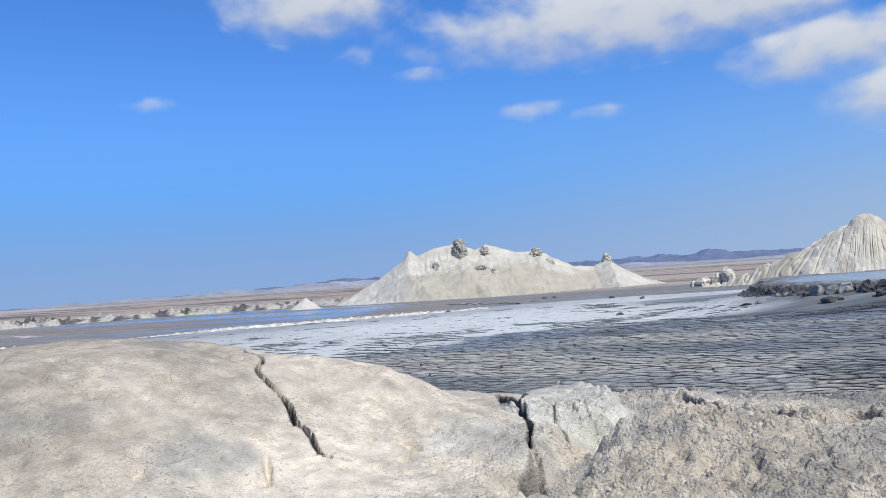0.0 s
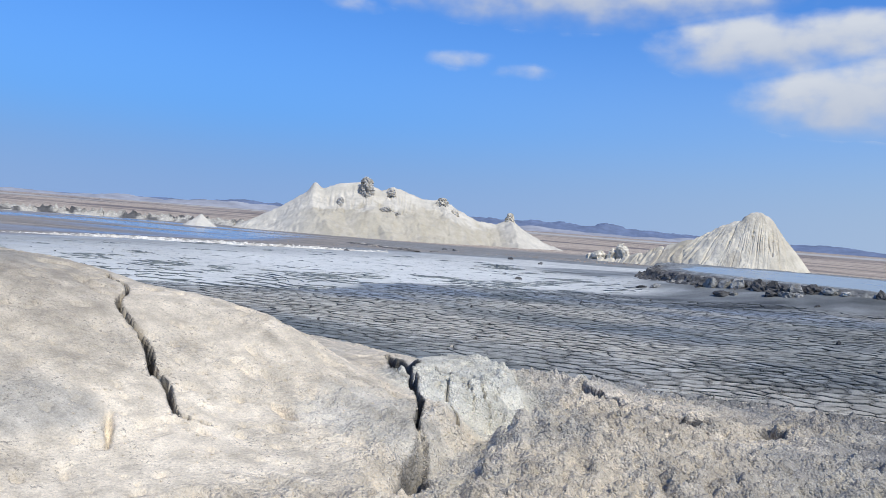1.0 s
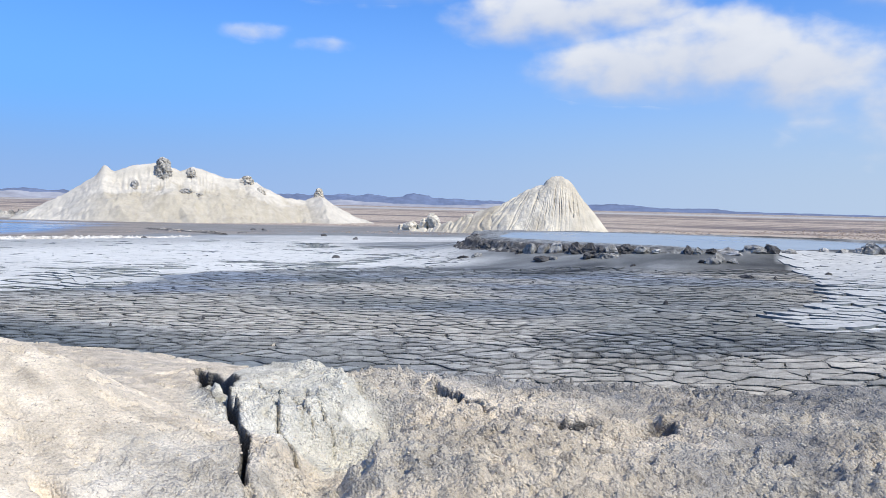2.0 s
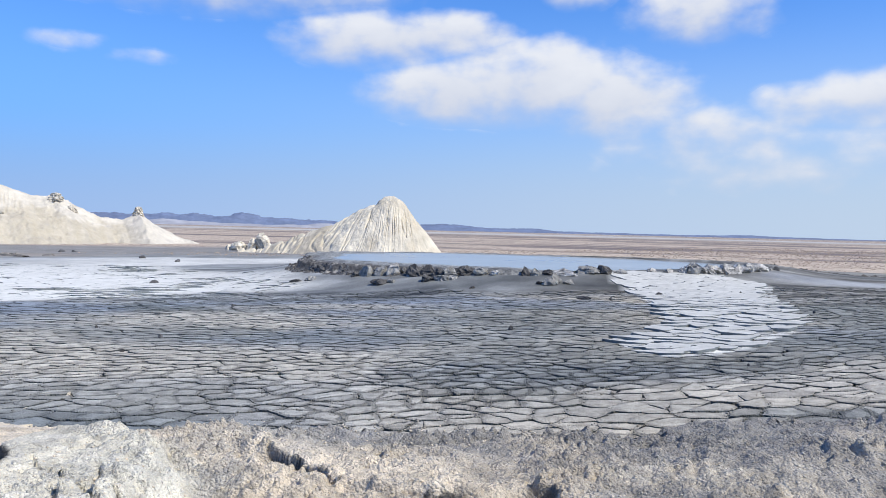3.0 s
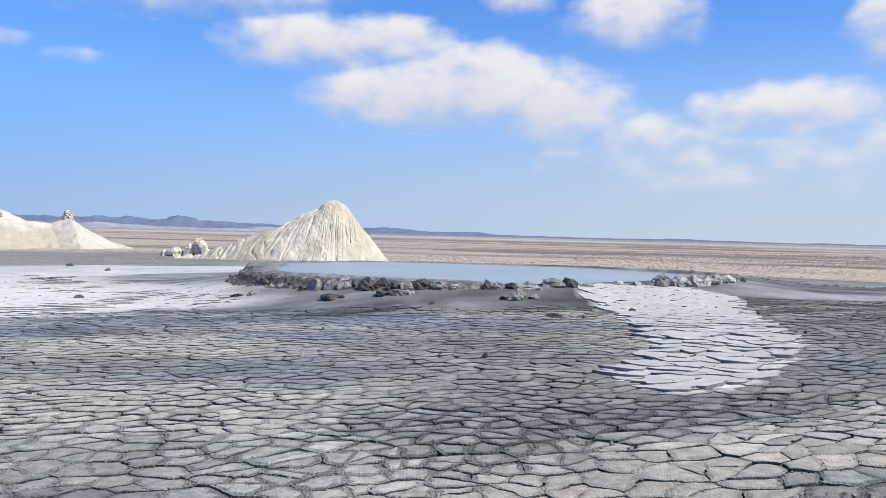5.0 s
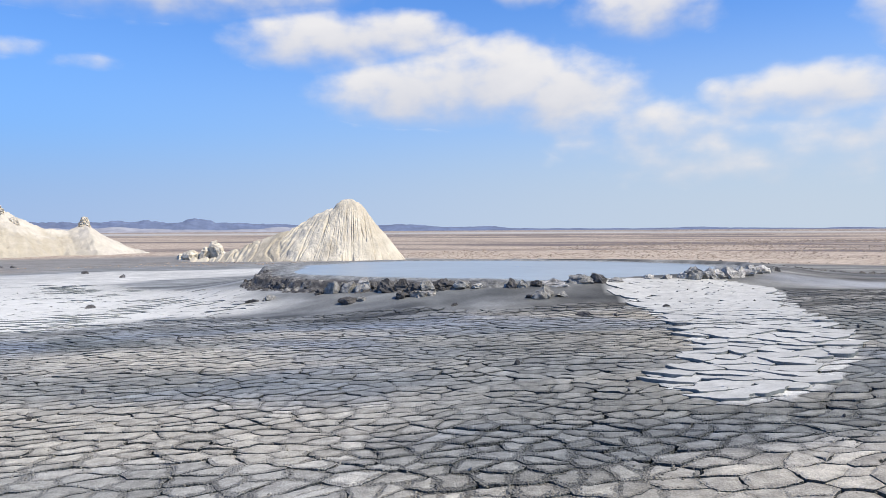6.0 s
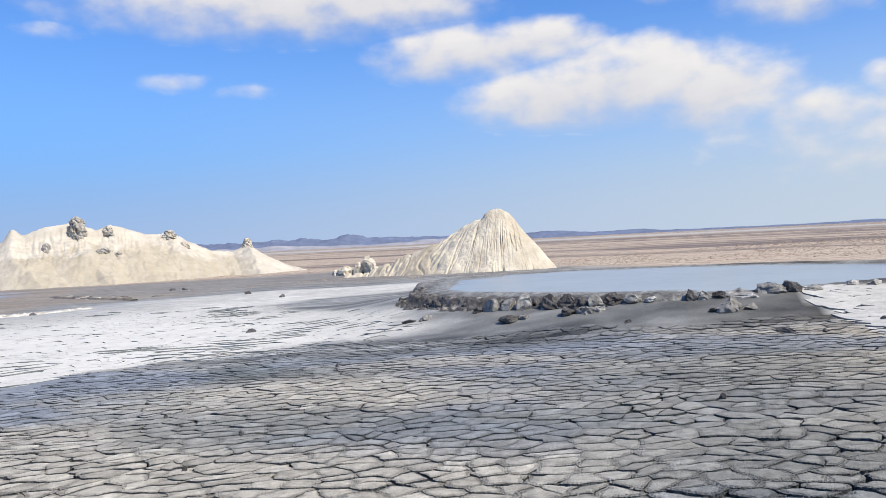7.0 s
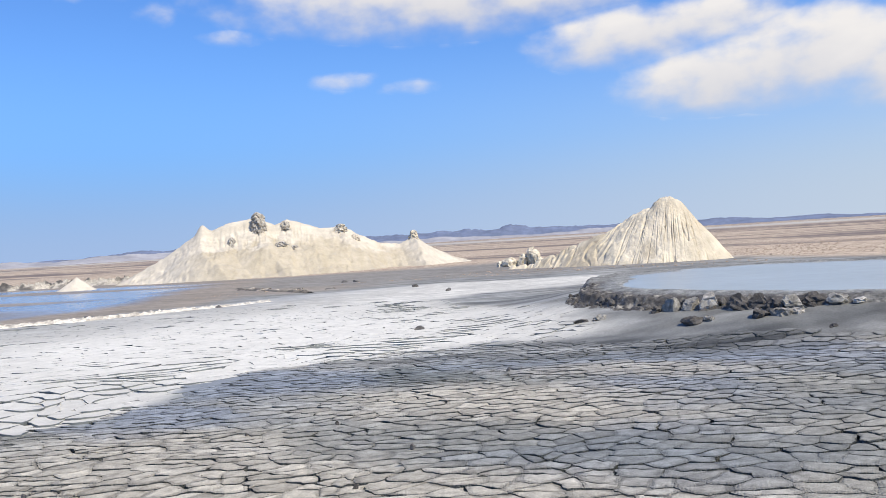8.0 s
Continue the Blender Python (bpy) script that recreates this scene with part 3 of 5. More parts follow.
    tint = lerp(np.broadcast_to(CRUST * 0.9, (n, 3)), np.array((0.48, 0.44, 0.37)), smooth(-1.8, 1.0, px + rng.normal(0, 0.6, n)))
    scatter(px, py, bank_height(px, py), 0.0025 + 0.006 * rng.random(n) ** 3, tint, BANK, thing, rng)


def scatter(px, py, pz, sz, tint, material, parent, rng):
    """Loose crumbs lying about, one mesh."""
    n = len(px)
    bm = bmesh.new()
    bmesh.ops.create_icosphere(bm, subdivisions=1, radius=1.0)
    ball, tris = np.array([v.co[:] for v in bm.verts]), np.array([[v.index for v in f.verts] for f in bm.faces])
    bm.free()
    ball = ball * (0.7 + 0.6 * rng.random((n, len(ball), 1)))
    co = ball * sz[:, None, None] * np.array((1.1, 1.1, 0.8)) + np.stack([px, py, pz + sz * 0.3], -1)[:, None]
    tri = tris[None] + (np.arange(n) * ball.shape[1])[:, None, None]
    tagged(link_mesh("grit", co.reshape(-1, 3), tri.reshape(-1, 3), material, np.repeat(tint, ball.shape[1], 0), parent), kind="stuff")


# ---- the pool ----
def crusted(t):
    """How rough and overgrown the pool's edge is at an angle: 1 on the crusted stretch."""
    return np.exp(-((np.angle(np.exp(1j * (t - radians(232)))) / 0.68) ** 4))


def pool():
    px, py, pa, pb = POOL
    ang = np.linspace(0, 2 * np.pi, 160, endpoint=False)
    q, t = np.meshgrid(np.linspace(0.001, 1.0, 40), ang, indexing="ij")
    q = q * (1.06 - 0.16 * crusted(t))
    k = q * (1 + 0.035 * np.sin(3 * t + 1) + 0.02 * np.sin(7 * t))
    x, y = px + pa * k * np.cos(t), py + pb * k * np.sin(t)
    z = POOL_LEVEL + 0.006 * fbm(x * 1.2, y * 1.2, 2, 100)
    ob = link_mesh("mud_pool", np.stack([x, y, z], -1).reshape(-1, 3), sheet_faces(*x.shape, around=True), SLURRY)
    tagged(ob, "raised round pool of glossy blue-grey liquid mud", "mud pool", kind="structure")


def pool_rim():
    px, py, pa, pb = POOL
    ang = np.linspace(0, 2 * np.pi, 900, endpoint=False)
    out = np.concatenate([np.linspace(-1.9, -0.1, 24)[:-1], np.linspace(-0.1, 0.8, 44)])
    e, t = np.meshgrid(out, ang, indexing="ij")
    k = 1 + 0.035 * np.sin(3 * t + 1) + 0.02 * np.sin(7 * t) + e / (0.5 * (pa + pb))
    x, y = px + pa * k * np.cos(t), py + pb * k * np.sin(t)
    g = ground_height(x, y)
    # the wall stands higher and rougher on the near left, low by the outflow
    w = crusted(t)
    rough = 0.3 + 0.7 * w
    low = np.exp(-((np.angle(np.exp(1j * (t - radians(283)))) / 0.10) ** 2)) + 0.7 * np.exp(-((np.angle(np.exp(1j * (t - radians(299)))) / 0.09) ** 2))
    # a matt shelf of thick mud slopes in under the liquid
    shelf = POOL_LEVEL + 0.045 * (e + 0.25 + 0.75 * rough) + 0.05 * fbm(x * 0.8, y * 0.8, 3, 106) + 0.02 * fbm(x * 4, y * 4, 3, 107)
    shelf = (1 - w) * shelf + w * (POOL_LEVEL + 0.03 - 0.08 * smooth(-0.35, -0.75, e) - 0.11 * smooth(-0.5, 0.25, e) + 0.02 * fbm(x * 2, y * 2, 4, 106))
    top = np.minimum(shelf, POOL_LEVEL + 0.05) + rough * 0.07 * fbm(x * 3.5, y * 3.5, 4, 101) * smooth(-0.6, 0.1, e) - 0.04 * low
    wall = smooth(0.50, 0.24, e + 0.5 * rough * fbm(x * 2.2, y * 2.2, 4, 102))
    z = (g - 0.03) * (1 - wall) + top * wall
    z += rough * (0.20 * fbm(x * 4, y * 4, 4, 103) * smooth(0.05, 0.3, e) + 0.16 * np.abs(fbm(x * 9, y * 9, 3, 104)) * smooth(-0.1, 0.2, e)) * smooth(0.8, 0.55, e)
    c = lerp(np.broadcast_to(np.array((0.095, 0.09, 0.085)), (*x.shape, 3)), np.array((0.32, 0.30, 0.26)), smooth(0.08, 0.25, fbm(x * 6, y * 6, 4, 105, 0.65)))
    c = lerp(c, GREY * 0.9, np.maximum(smooth(0.75, 0.4, rough) * 0.7, smooth(0.05, -0.25, e + 0.25 * fbm(x * 2, y * 2, 3, 108))))
    ob = link_mesh("pool_rim", np.stack([x, y, z], -1).reshape(-1, 3), sheet_faces(*x.shape, around=True), STONE, c.reshape(-1, 3))
    return tagged(ob, "rough dark crust of clods round the mud pool", "pool rim")


# ---- clay boulders and clods ----
def boulder(name, size, seed, tint, label, category="rock", flats=10, detail=3, jag=0.65, group=""):
    """A broken lump of clay, cut by flat breaks and roughened; its base lies at z = 0."""
    rng = random.Random(seed)
    bm = bmesh.new()
    bmesh.ops.create_icosphere(bm, subdivisions=detail, radius=1.0)
    cuts = [(Vector((rng.uniform(-1, 1), rng.uniform(-1, 1), rng.uniform(-0.5, 1))).normalized(), rng.uniform(0.42, 0.85)) for _ in range(flats)]
    for v in bm.verts:
        p = v.co.copy()
        for way, far in cuts:
            over = p.dot(way) - far
            if over > 0:
                p -= way * over
        p += p.normalized() * jag * (0.30 * noise.fractal(v.co * 2.2 + Vector((seed, 0, 0)), 1.0, 2.0, 4) + 0.16 * noise.noise(v.co * 8 + Vector((0, seed, 0))))
        v.co = (p.x * size[0] / 1.6, p.y * size[1] / 1.6, max(p.z + 0.35, -0.12) * size[2])
    me = bpy.data.meshes.new(name)
    bm.to_mesh(me)
    bm.free()
    me.materials.append(STONE)
    layer = me.attributes.new("tint", "FLOAT_COLOR", "POINT")
    shade = [1 + 0.5 * noise.noise(v.co * 9 / max(size) + Vector((seed, 3, 1))) for v in me.vertices]
    layer.data.foreach_set("color", np.array([(*(np.array(tint) * s), 0) for s in shade], np.float32).ravel())
    ob = new(name, me)
    return tagged(ob, label, category, group)


def top_of(x, y):
    """The height of the pool's rim or the flat at a place."""
    g, e = float(ground_height(x, y)), float(pool_edge(x, y))
    w = float(crusted(math.atan2((y - POOL[1]) / POOL[3], (x - POOL[0]) / POOL[2])))
    return g + (POOL_LEVEL - 0.11 * w - g) * float(smooth(0.50, 0.24, e)) if -0.5 < e < 0.50 else g


def rocks(rim):
    dark, mid, light = (0.085, 0.08, 0.075), (0.27, 0.26, 0.235), (0.40, 0.38, 0.345)
    rows = [  # x, y, width, depth, height, kind
        (-5.06, 18.95, 0.36, 0.34, 0.34, 1), (-4.74, 18.9, 0.36, 0.32, 0.36, 1), (-4.38, 18.85, 0.44, 0.36, 0.36, 2), (-5.30, 18.95, 0.30, 0.26, 0.18, 0),
        (-3.38, 18.35, 0.42, 0.36, 0.22, 0), (-3.08, 18.32, 0.46, 0.34, 0.26, 1), (-2.80, 18.5, 0.40, 0.32, 0.24, 0),
        (-4.48, 18.05, 0.50, 0.34, 0.17, 0), (-4.25, 18.1, 0.26, 0.22, 0.11, 1), (-6.62, 18.85, 0.34, 0.26, 0.11, 0), (-6.30, 18.9, 0.26, 0.22, 0.14, 1),
        (-1.56, 18.45, 0.24, 0.24, 0.26, 0),
    ]
    more = [
        (-1.36, 18.48, 0.26, 0.24, 0.20, 1), (-1.12, 18.55, 0.24, 0.22, 0.16, 0), (-0.80, 18.62, 0.66, 0.30, 0.20, 2), (-0.97, 17.74, 0.50, 0.36, 0.30, 1),
        (-0.65, 17.85, 0.30, 0.24, 0.14, 1), (-1.2, 17.7, 0.24, 0.2, 0.1, 0), (-0.28, 18.9, 0.56, 0.4, 0.26, 1), (0.02, 18.98, 0.34, 0.28, 0.24, 0),
        (0.34, 19.05, 0.34, 0.28, 0.14, 1), (1.05, 19.45, 0.28, 0.24, 0.14, 2), (1.36, 19.5, 0.34, 0.26, 0.16, 2),
    ]
    last = [
        (1.87, 19.67, 0.48, 0.42, 0.36, 1), (2.16, 19.75, 0.36, 0.36, 0.26, 2), (2.42, 19.9, 0.42, 0.38, 0.24, 2), (2.72, 20.15, 0.44, 0.36, 0.28, 2),
        (3.05, 20.5, 0.52, 0.4, 0.22, 2), (3.35, 20.9, 0.4, 0.4, 0.2, 2), (2.9, 20.25, 0.34, 0.3, 0.26, 2), (3.6, 21.2, 0.4, 0.36, 0.2, 2), (3.85, 21.6, 0.34, 0.3, 0.16, 1), (1.66, 19.6, 0.28, 0.26, 0.2, 2), (2.3, 19.68, 0.26, 0.24, 0.2, 1), (2.58, 19.95, 0.3, 0.26, 0.3, 2), (3.2, 20.7, 0.3, 0.3, 0.26, 2), (3.48, 21.05, 0.3, 0.26, 0.22, 2), (4.05, 21.9, 0.36, 0.3, 0.14, 0),
        (-3.9, 18.6, 0.5, 0.4, 0.3, 0), (-3.6, 18.55, 0.4, 0.3, 0.32, 0), (-2.5, 18.5, 0.36, 0.3, 0.2, 1), (-2.15, 18.45, 0.3, 0.24, 0.1, 2), (-3.5, 18.0, 0.34, 0.3, 0.2, 0), (-3.22, 17.98, 0.3, 0.3, 0.2, 1), (-3.0, 18.05, 0.26, 0.22, 0.16, 2),
        (0.95, 16.8, 0.2, 0.16, 0.09, 0), (-2.49, 17.3, 0.16, 0.12, 0.07, 0), (-0.35, 16.2, 0.45, 0.25, 0.08, 0),
    ]
    words = ("dark wet clay rock at the edge of the mud pool", "grey weathered clay rock at the edge of the mud pool", "pale dried clay rock at the edge of the mud pool")
    for n, (x, y, w, d, h, kind) in enumerate(rows + more + last):
        ob = boulder("rock", (w * 0.82, d * 0.85, h * 0.62), 11 + n, (dark, mid, light)[kind], words[kind], jag=0.42 if n < 3 else 0.85, group="rocks of the pool's edge")
        ob.matrix_world = pose(x, y, top_of(x, y) - 0.02, 0, 0, 37 * n)
    # loose clods piled along the rough wall
    rng = random.Random(5)
    px, py, pa, pb = POOL
    shapes = []
    for n in range(9):
        ob = boulder("clod", (0.11, 0.10, 0.075), 80 + n, (dark, (0.13, 0.125, 0.12), (0.34, 0.31, 0.26))[(0, 1, 0, 1, 0, 1, 0, 1, 2)[n]], "", "", detail=2)
        ob.parent = rim
        shapes.append(ob)
    for n in range(290):
        t = radians(rng.gauss(226, 24)) if n < 265 else radians(rng.uniform(300, 372))
        far = rng.uniform(0.12, 0.6)
        k = 1 + 0.035 * math.sin(3 * t + 1) + 0.02 * math.sin(7 * t) + far / (0.5 * (pa + pb))
        x, y = px + pa * k * math.cos(t), py + pb * k * math.sin(t)
        m = pose(x, y, top_of(x, y) - 0.03, rng.uniform(-25, 25), rng.uniform(-25, 25), rng.uniform(0, 360)) @ Matrix.Scale(0.4 + 0.9 * rng.random() ** 2, 4)
        if n < len(shapes):
            shapes[n].matrix_world = m
        else:
            ob = copy_thing(shapes[n % len(shapes)], Matrix())
            ob.matrix_world = m


# ---- the fluted cone ----
def cone():
    cx, cy, foot = -15.9, 65.3, -1.1
    ang = np.linspace(0, 2 * np.pi, 760, endpoint=False)
    run = np.concatenate([np.linspace(0.001, 0.15, 12)[:-1], np.linspace(0.15, 1.0, 84)])
    s, t = np.meshgrid(run, ang, indexing="ij")
    r = 6.6 * s
    sunny = np.interp(r, [0, 0.4, 0.9, 1.35, 1.8, 2.6, 3.4, 4.7, 6.6], [5.05, 4.95, 4.7, 4.3, 3.7, 2.7, 1.75, 0.1, -0.9])
    shady = np.interp(r, [0, 0.4, 0.8, 1.05, 1.3, 2.2, 3.4, 4.4, 5.1, 5.7, 6.1, 6.6], [5.05, 4.95, 4.65, 4.2, 4.1, 3.9, 3.2, 2.6, 2.1, 1.3, 0.5, -0.6])
    front = np.interp(r, [0, 0.3, 0.8, 1.5, 2.5, 4.0, 5.2, 6.6], [5.05, 4.9, 4.45, 3.7, 2.6, 1.1, 0.0, -0.9])
    right, left = np.maximum(np.cos(t), 0) ** 2, np.maximum(-np.cos(t), 0) ** 2
    z = right * sunny + left * shady + (1 - right - left) * front
    # rain flutes: thin winding grooves that begin below the top
    x, y = cx + r * np.cos(t), cy + r * np.sin(t)
    lean = np.arctan2(x - cx + 0.6, 4.5 + np.abs(y - cy)) + 0.012 * fbm(z * 1.2, x * 1.2, 3, 117)
    begin = smooth(0.10, 0.30, s - 0.14 * vnoise(lean * 25, s * 0, 129)) * (0.15 + 1.15 * vnoise(lean * 14, s * 7, 118))
    main = smooth(0.05, 0.0, np.abs(fbm(lean * 17, s * 0.8, 2, 110)))
    fine = smooth(0.07, 0.0, np.abs(fbm(lean * 40, s * 1.4 + 5, 2, 111)))
    crag = fbm(x * 1.1, y * 1.1, 5, 112)
    z = foot + z - (0.28 * main + 0.10 * fine) * begin * smooth(0.0, 0.25, s) + (0.34 + 0.15 * left) * crag * smooth(0.0, 0.12, s) + 0.16 * fbm(x * 3.5, y * 3.5, 4, 109, 0.6)
    c = lerp(np.broadcast_to(np.array((0.61, 0.55, 0.435)), (*x.shape, 3)), np.array((0.51, 0.45, 0.345)), smooth(0.0, 0.3, fbm(x * 0.8, z * 0.6, 4, 119)))
    ob = link_mesh("mud_cone", np.stack([x, y, z], -1).reshape(-1, 3), sheet_faces(*x.shape, around=True), CREAM, c.reshape(-1, 3))
    tagged(ob, "steep cream mud cone scored by rain flutes", "mud cone")
    # low spur running out from its side
    u, v = np.meshgrid(np.linspace(-7.5, 3.0, 190), np.linspace(-4.0, 4.0, 140))
    crest = 0.45 + 2.3 * smooth(-7.2, 1.8, u) ** 1.1
    z = crest - np.abs(v + 0.5 * fbm(u * 0.5, u * 0 + 2, 2, 114)) * 0.6 + 0.4 * fbm(u * 0.9, v * 0.5, 5, 113, 0.6) - 0.16 * smooth(0.1, 0.0, np.abs(fbm(u * 1.6, v * 0.5, 2, 115)))
    x, y = cx - 5.0 + u, cy - 0.6 + v
    z = foot + np.maximum(z, -0.5)
    c = lerp(np.broadcast_to(np.array((0.46, 0.40, 0.30)), (*x.shape, 3)), np.array((0.58, 0.515, 0.395)), smooth(-0.15, 0.2, fbm(u * 0.7, v * 0.7, 3, 116) + 0.25 * smooth(0, -5, u)))
    ob = link_mesh("spur", np.stack([x, y, z], -1).reshape(-1, 3), sheet_faces(*x.shape), CREAM, c.reshape(-1, 3), ob)


# ---- the long hill with its rock stacks ----
HILL = ((-78.5, 91.5), (0.75, 0.66), (-0.66, 0.75))  # tower's place, way along the crest, way back
HILL_FOOT = -2.2


def hill_height(u, v):
    us = [-21, -13, -9.2, -8.3, -7.6, -7.0, -6.3, -4, -1.2, 0.2, 2.2, 4.0, 6.0, 8.5, 11.5, 14.0, 17.0, 19.8, 22.0, 24.2, 27.5, 34.0]
    zs = [-2.6, 1.5, 4.1, 4.5, 4.75, 4.9, 5.0, 5.9, 6.35, 6.2, 5.3, 6.0, 5.4, 4.5, 4.5, 3.2, 1.9, 1.6, 2.75, 1.0, -0.6, -2.8]
    crest = np.interp(u + 0.8 * fbm(v * 0.2, u * 0 + 1, 2, 120), us, zs)
    across = np.abs(v + 1.2 * fbm(u * 0.12, u * 0 + 4, 2, 121))
    wide = 4.0 + 1.45 * (crest - HILL_FOOT)
    side = 1 - np.clip(across / wide, 0, 1.6)
    # ridges run down from the peaks, with hollows between them
    hollow = np.interp(u + 0.25 * v + 2.2 * fbm(u * 0.15, v * 0.25, 3, 137), [-14, -8, -4.5, -0.5, 3, 6, 9.5, 12, 16, 22, 26], [1.25, 1.0, 1.75, 1.05, 1.6, 1.1, 1.8, 1.1, 1.7, 1.05, 1.3])
    z = HILL_FOOT + (crest - HILL_FOOT) * np.sign(side) * np.abs(side) ** hollow
    spur = 0.5 * np.exp(-(((u - 3.5) / 3.2) ** 2 + ((v + 6.0) / 3.5) ** 2)) + 0.5 * np.exp(-(((u - 12.0) / 3.0) ** 2 + ((v + 4.5) / 3.0) ** 2)) + 0.3 * np.exp(-(((u + 4.0) / 2.0) ** 2 + ((v + 5.0) / 3.0) ** 2))
    spur = spur + 1.15 * np.exp(-(((u + 7.6) / 0.75) ** 2 + (v / 1.3) ** 2))
    steep = smooth(-0.5, 0.4, side)
    gully = np.abs(fbm(u * 0.75 + 0.8 * fbm(u * 0.2, v * 0.3, 2, 127), v * 0.2, 4, 122)) * 2
    # a fluted cliff under the crest
    wall = smooth(0.5, 1.1, across + 0.5 * fbm(u * 0.8, v * 0, 3, 131)) * smooth(7.5, 4.5, across) * smooth(-8.0, -5.5, u) * smooth(9.0, 6.0, u) * (v < 0)
    z = z - wall * (0.6 + 0.25 * smooth(0.1, 0.0, np.abs(fbm(u * 2.2, v * 0.15, 2, 132))))
    crag = smooth(0.0, 0.25, fbm(u * 0.35, v * 0.35, 3, 133) + 0.25 * np.exp(-(((u - 11.5) / 2.5) ** 2 + ((v + 2.5) / 2.5) ** 2)))
    z = z + steep * crag * 0.7 * np.abs(fbm(u * 1.8, v * 1.8, 4, 134, 0.65))
    return z + spur * steep - 0.14 * gully * steep * smooth(0.0, 2.2, across) + 0.9 * fbm(u * 0.22, v * 0.3, 4, 123, 0.45) * steep * smooth(0.4, 2.5, across) + 0.22 * fbm(u * 1.1, v * 1.1, 5, 126, 0.6) * steep - 0.1 * np.maximum(0.12 - np.abs(fbm(u * 1.3, v * 0.45, 3, 128)), 0) / 0.12 * steep * smooth(0.3, 1.5, across)


def hill():
    (ox, oy), (ax, ay), (bx, by) = HILL
    u, v = np.meshgrid(np.arange(-23.0, 36.0, 0.15), np.arange(-18.0, 10.0, 0.15))
    z = hill_height(u, v)
    x, y = ox + ax * u + bx * v, oy + ay * u + by * v
    c = lerp(np.broadcast_to(np.array((0.56, 0.51, 0.42)) * (1.03 + 0.3 * fbm(u * 0.35 + v * 0.2, v * 1.6 + z * 1.5, 4, 136, 0.6))[..., None], (*x.shape, 3)), np.array((0.43, 0.375, 0.275)), smooth(0.4, -0.4, z - 2.6 - 0.8 * np.exp(-((u - 8) / 5) ** 2) + 0.09 * np.abs(u - 2) + 3.5 * fbm(u * 0.3, v * 0.3, 4, 124, 0.6)) * smooth(-12, -5, u) * smooth(24, 18, u) * (0.75 + 0.5 * fbm(u * 1.2, v * 0.4, 3, 135)))
    c = lerp(c, np.array((0.40, 0.365, 0.305)), 0.55 * smooth(0.08, 0.25, fbm(u * 1.6, v * 0.9, 5, 125, 0.7)))
    ob = link_mesh("clay_hill", np.stack([x, y, z], -1).reshape(-1, 3), sheet_faces(*x.shape), SLOPE, c.reshape(-1, 3))
    tagged(ob, "long cream clay hill with gullied slopes on the plain", "hill")


def stack(u, v, wide, high, seed, tint, label, layers=7, lean=0.0, sink=0.5):
    """A weathered stack of clay layers, its beds stepping in and out."""
    (ox, oy), (ax, ay), (bx, by) = HILL
    ang = np.linspace(0, 2 * np.pi, 72, endpoint=False)
    lev = np.linspace(0, 1, layers * 8)
    h, t = np.meshgrid(lev, ang, indexing="ij")
    tilt = h + 0.05 * np.cos(t + seed) + 0.05 * fbm(np.cos(t) * 1.5 + seed, np.sin(t) * 1.5, 3, seed + 2)
    bed = vnoise(np.floor(tilt * layers) * 3.7 + seed, h * 0, seed)
    r = wide / 2 * (1.15 - 0.62 * h ** 1.3) * (0.90 + 0.18 * bed) * (1 + 1.1 * fbm(np.cos(t) * 1.8 + seed, np.sin(t) * 1.8 + h * 3.5, 5, seed, 0.72))
    groove = smooth(0.3, 0.0, np.abs((tilt * layers) % 1 - 0.5)) * vnoise(t * 2, tilt * layers, seed + 4)
    split = smooth(0.06, 0.0, np.abs(fbm(np.cos(t) * 2.2, np.sin(t) * 2.2 + h * 3, 2, seed + 5)))
    r = r * np.sqrt(np.clip((1.0 - h) / 0.12, 0.001, 1)) * (1 - 0.13 * groove - 0.22 * split)
    x, y, z = r * np.cos(t) + lean * h * high, r * np.sin(t) * 0.9, high * h
    c = lerp(np.broadcast_to(np.array(tint), (*x.shape, 3)), np.array(tint) * 0.62, smooth(0.05, 0.25, fbm(t * 1.5, h * layers * 0.8, 4, seed + 6)))
    ob = link_mesh("clay_pillar", np.stack([x, y, z], -1).reshape(-1, 3), sheet_faces(*x.shape, around=True), STONE, c.reshape(-1, 3))
    z0 = float(hill_height(np.array([u]), np.array([v]))[0])
    ob.matrix_world = pose(ox + ax * u + bx * v, oy + ay * u + by * v, z0 - sink)
    return tagged(ob, label, "clay pillar", "clay pillars of the hill")


def stacks():
    grey, pale = (0.41, 0.385, 0.34), (0.56, 0.515, 0.43)
    stack(-0.1, -1.6, 2.3, 3.4, 3, grey, "dark layered clay pillar standing on the hill's crest", 8, sink=1.1)
    stack(3.7, -1.0, 1.3, 1.3, 4, (0.48, 0.445, 0.385), "short grey clay pillar on the hill's crest", 4)
    stack(-3.6, -3.4, 1.2, 1.5, 5, grey, "squat dark clay pillar on the hill's slope", 4)
    stack(2.9, -4.6, 2.2, 0.9, 6, grey, "low dark clay ledge on the hill's slope", 3)
    stack(4.5, -5.2, 1.5, 0.8, 7, grey, "low dark clay ledge on the hill's slope", 3)
    stack(11.4, -0.8, 1.7, 1.2, 8, pale, "pale clay knob on the hill's crest", 4)
    stack(13.2, -1.6, 1.4, 1.0, 9, (0.50, 0.455, 0.38), "grey clay knob on the hill's shoulder", 3)
    stack(22.0, 0.0, 1.35, 1.5, 10, (0.52, 0.475, 0.39), "pale clay knob like a thumb on the hill's end", 6, sink=0.6)


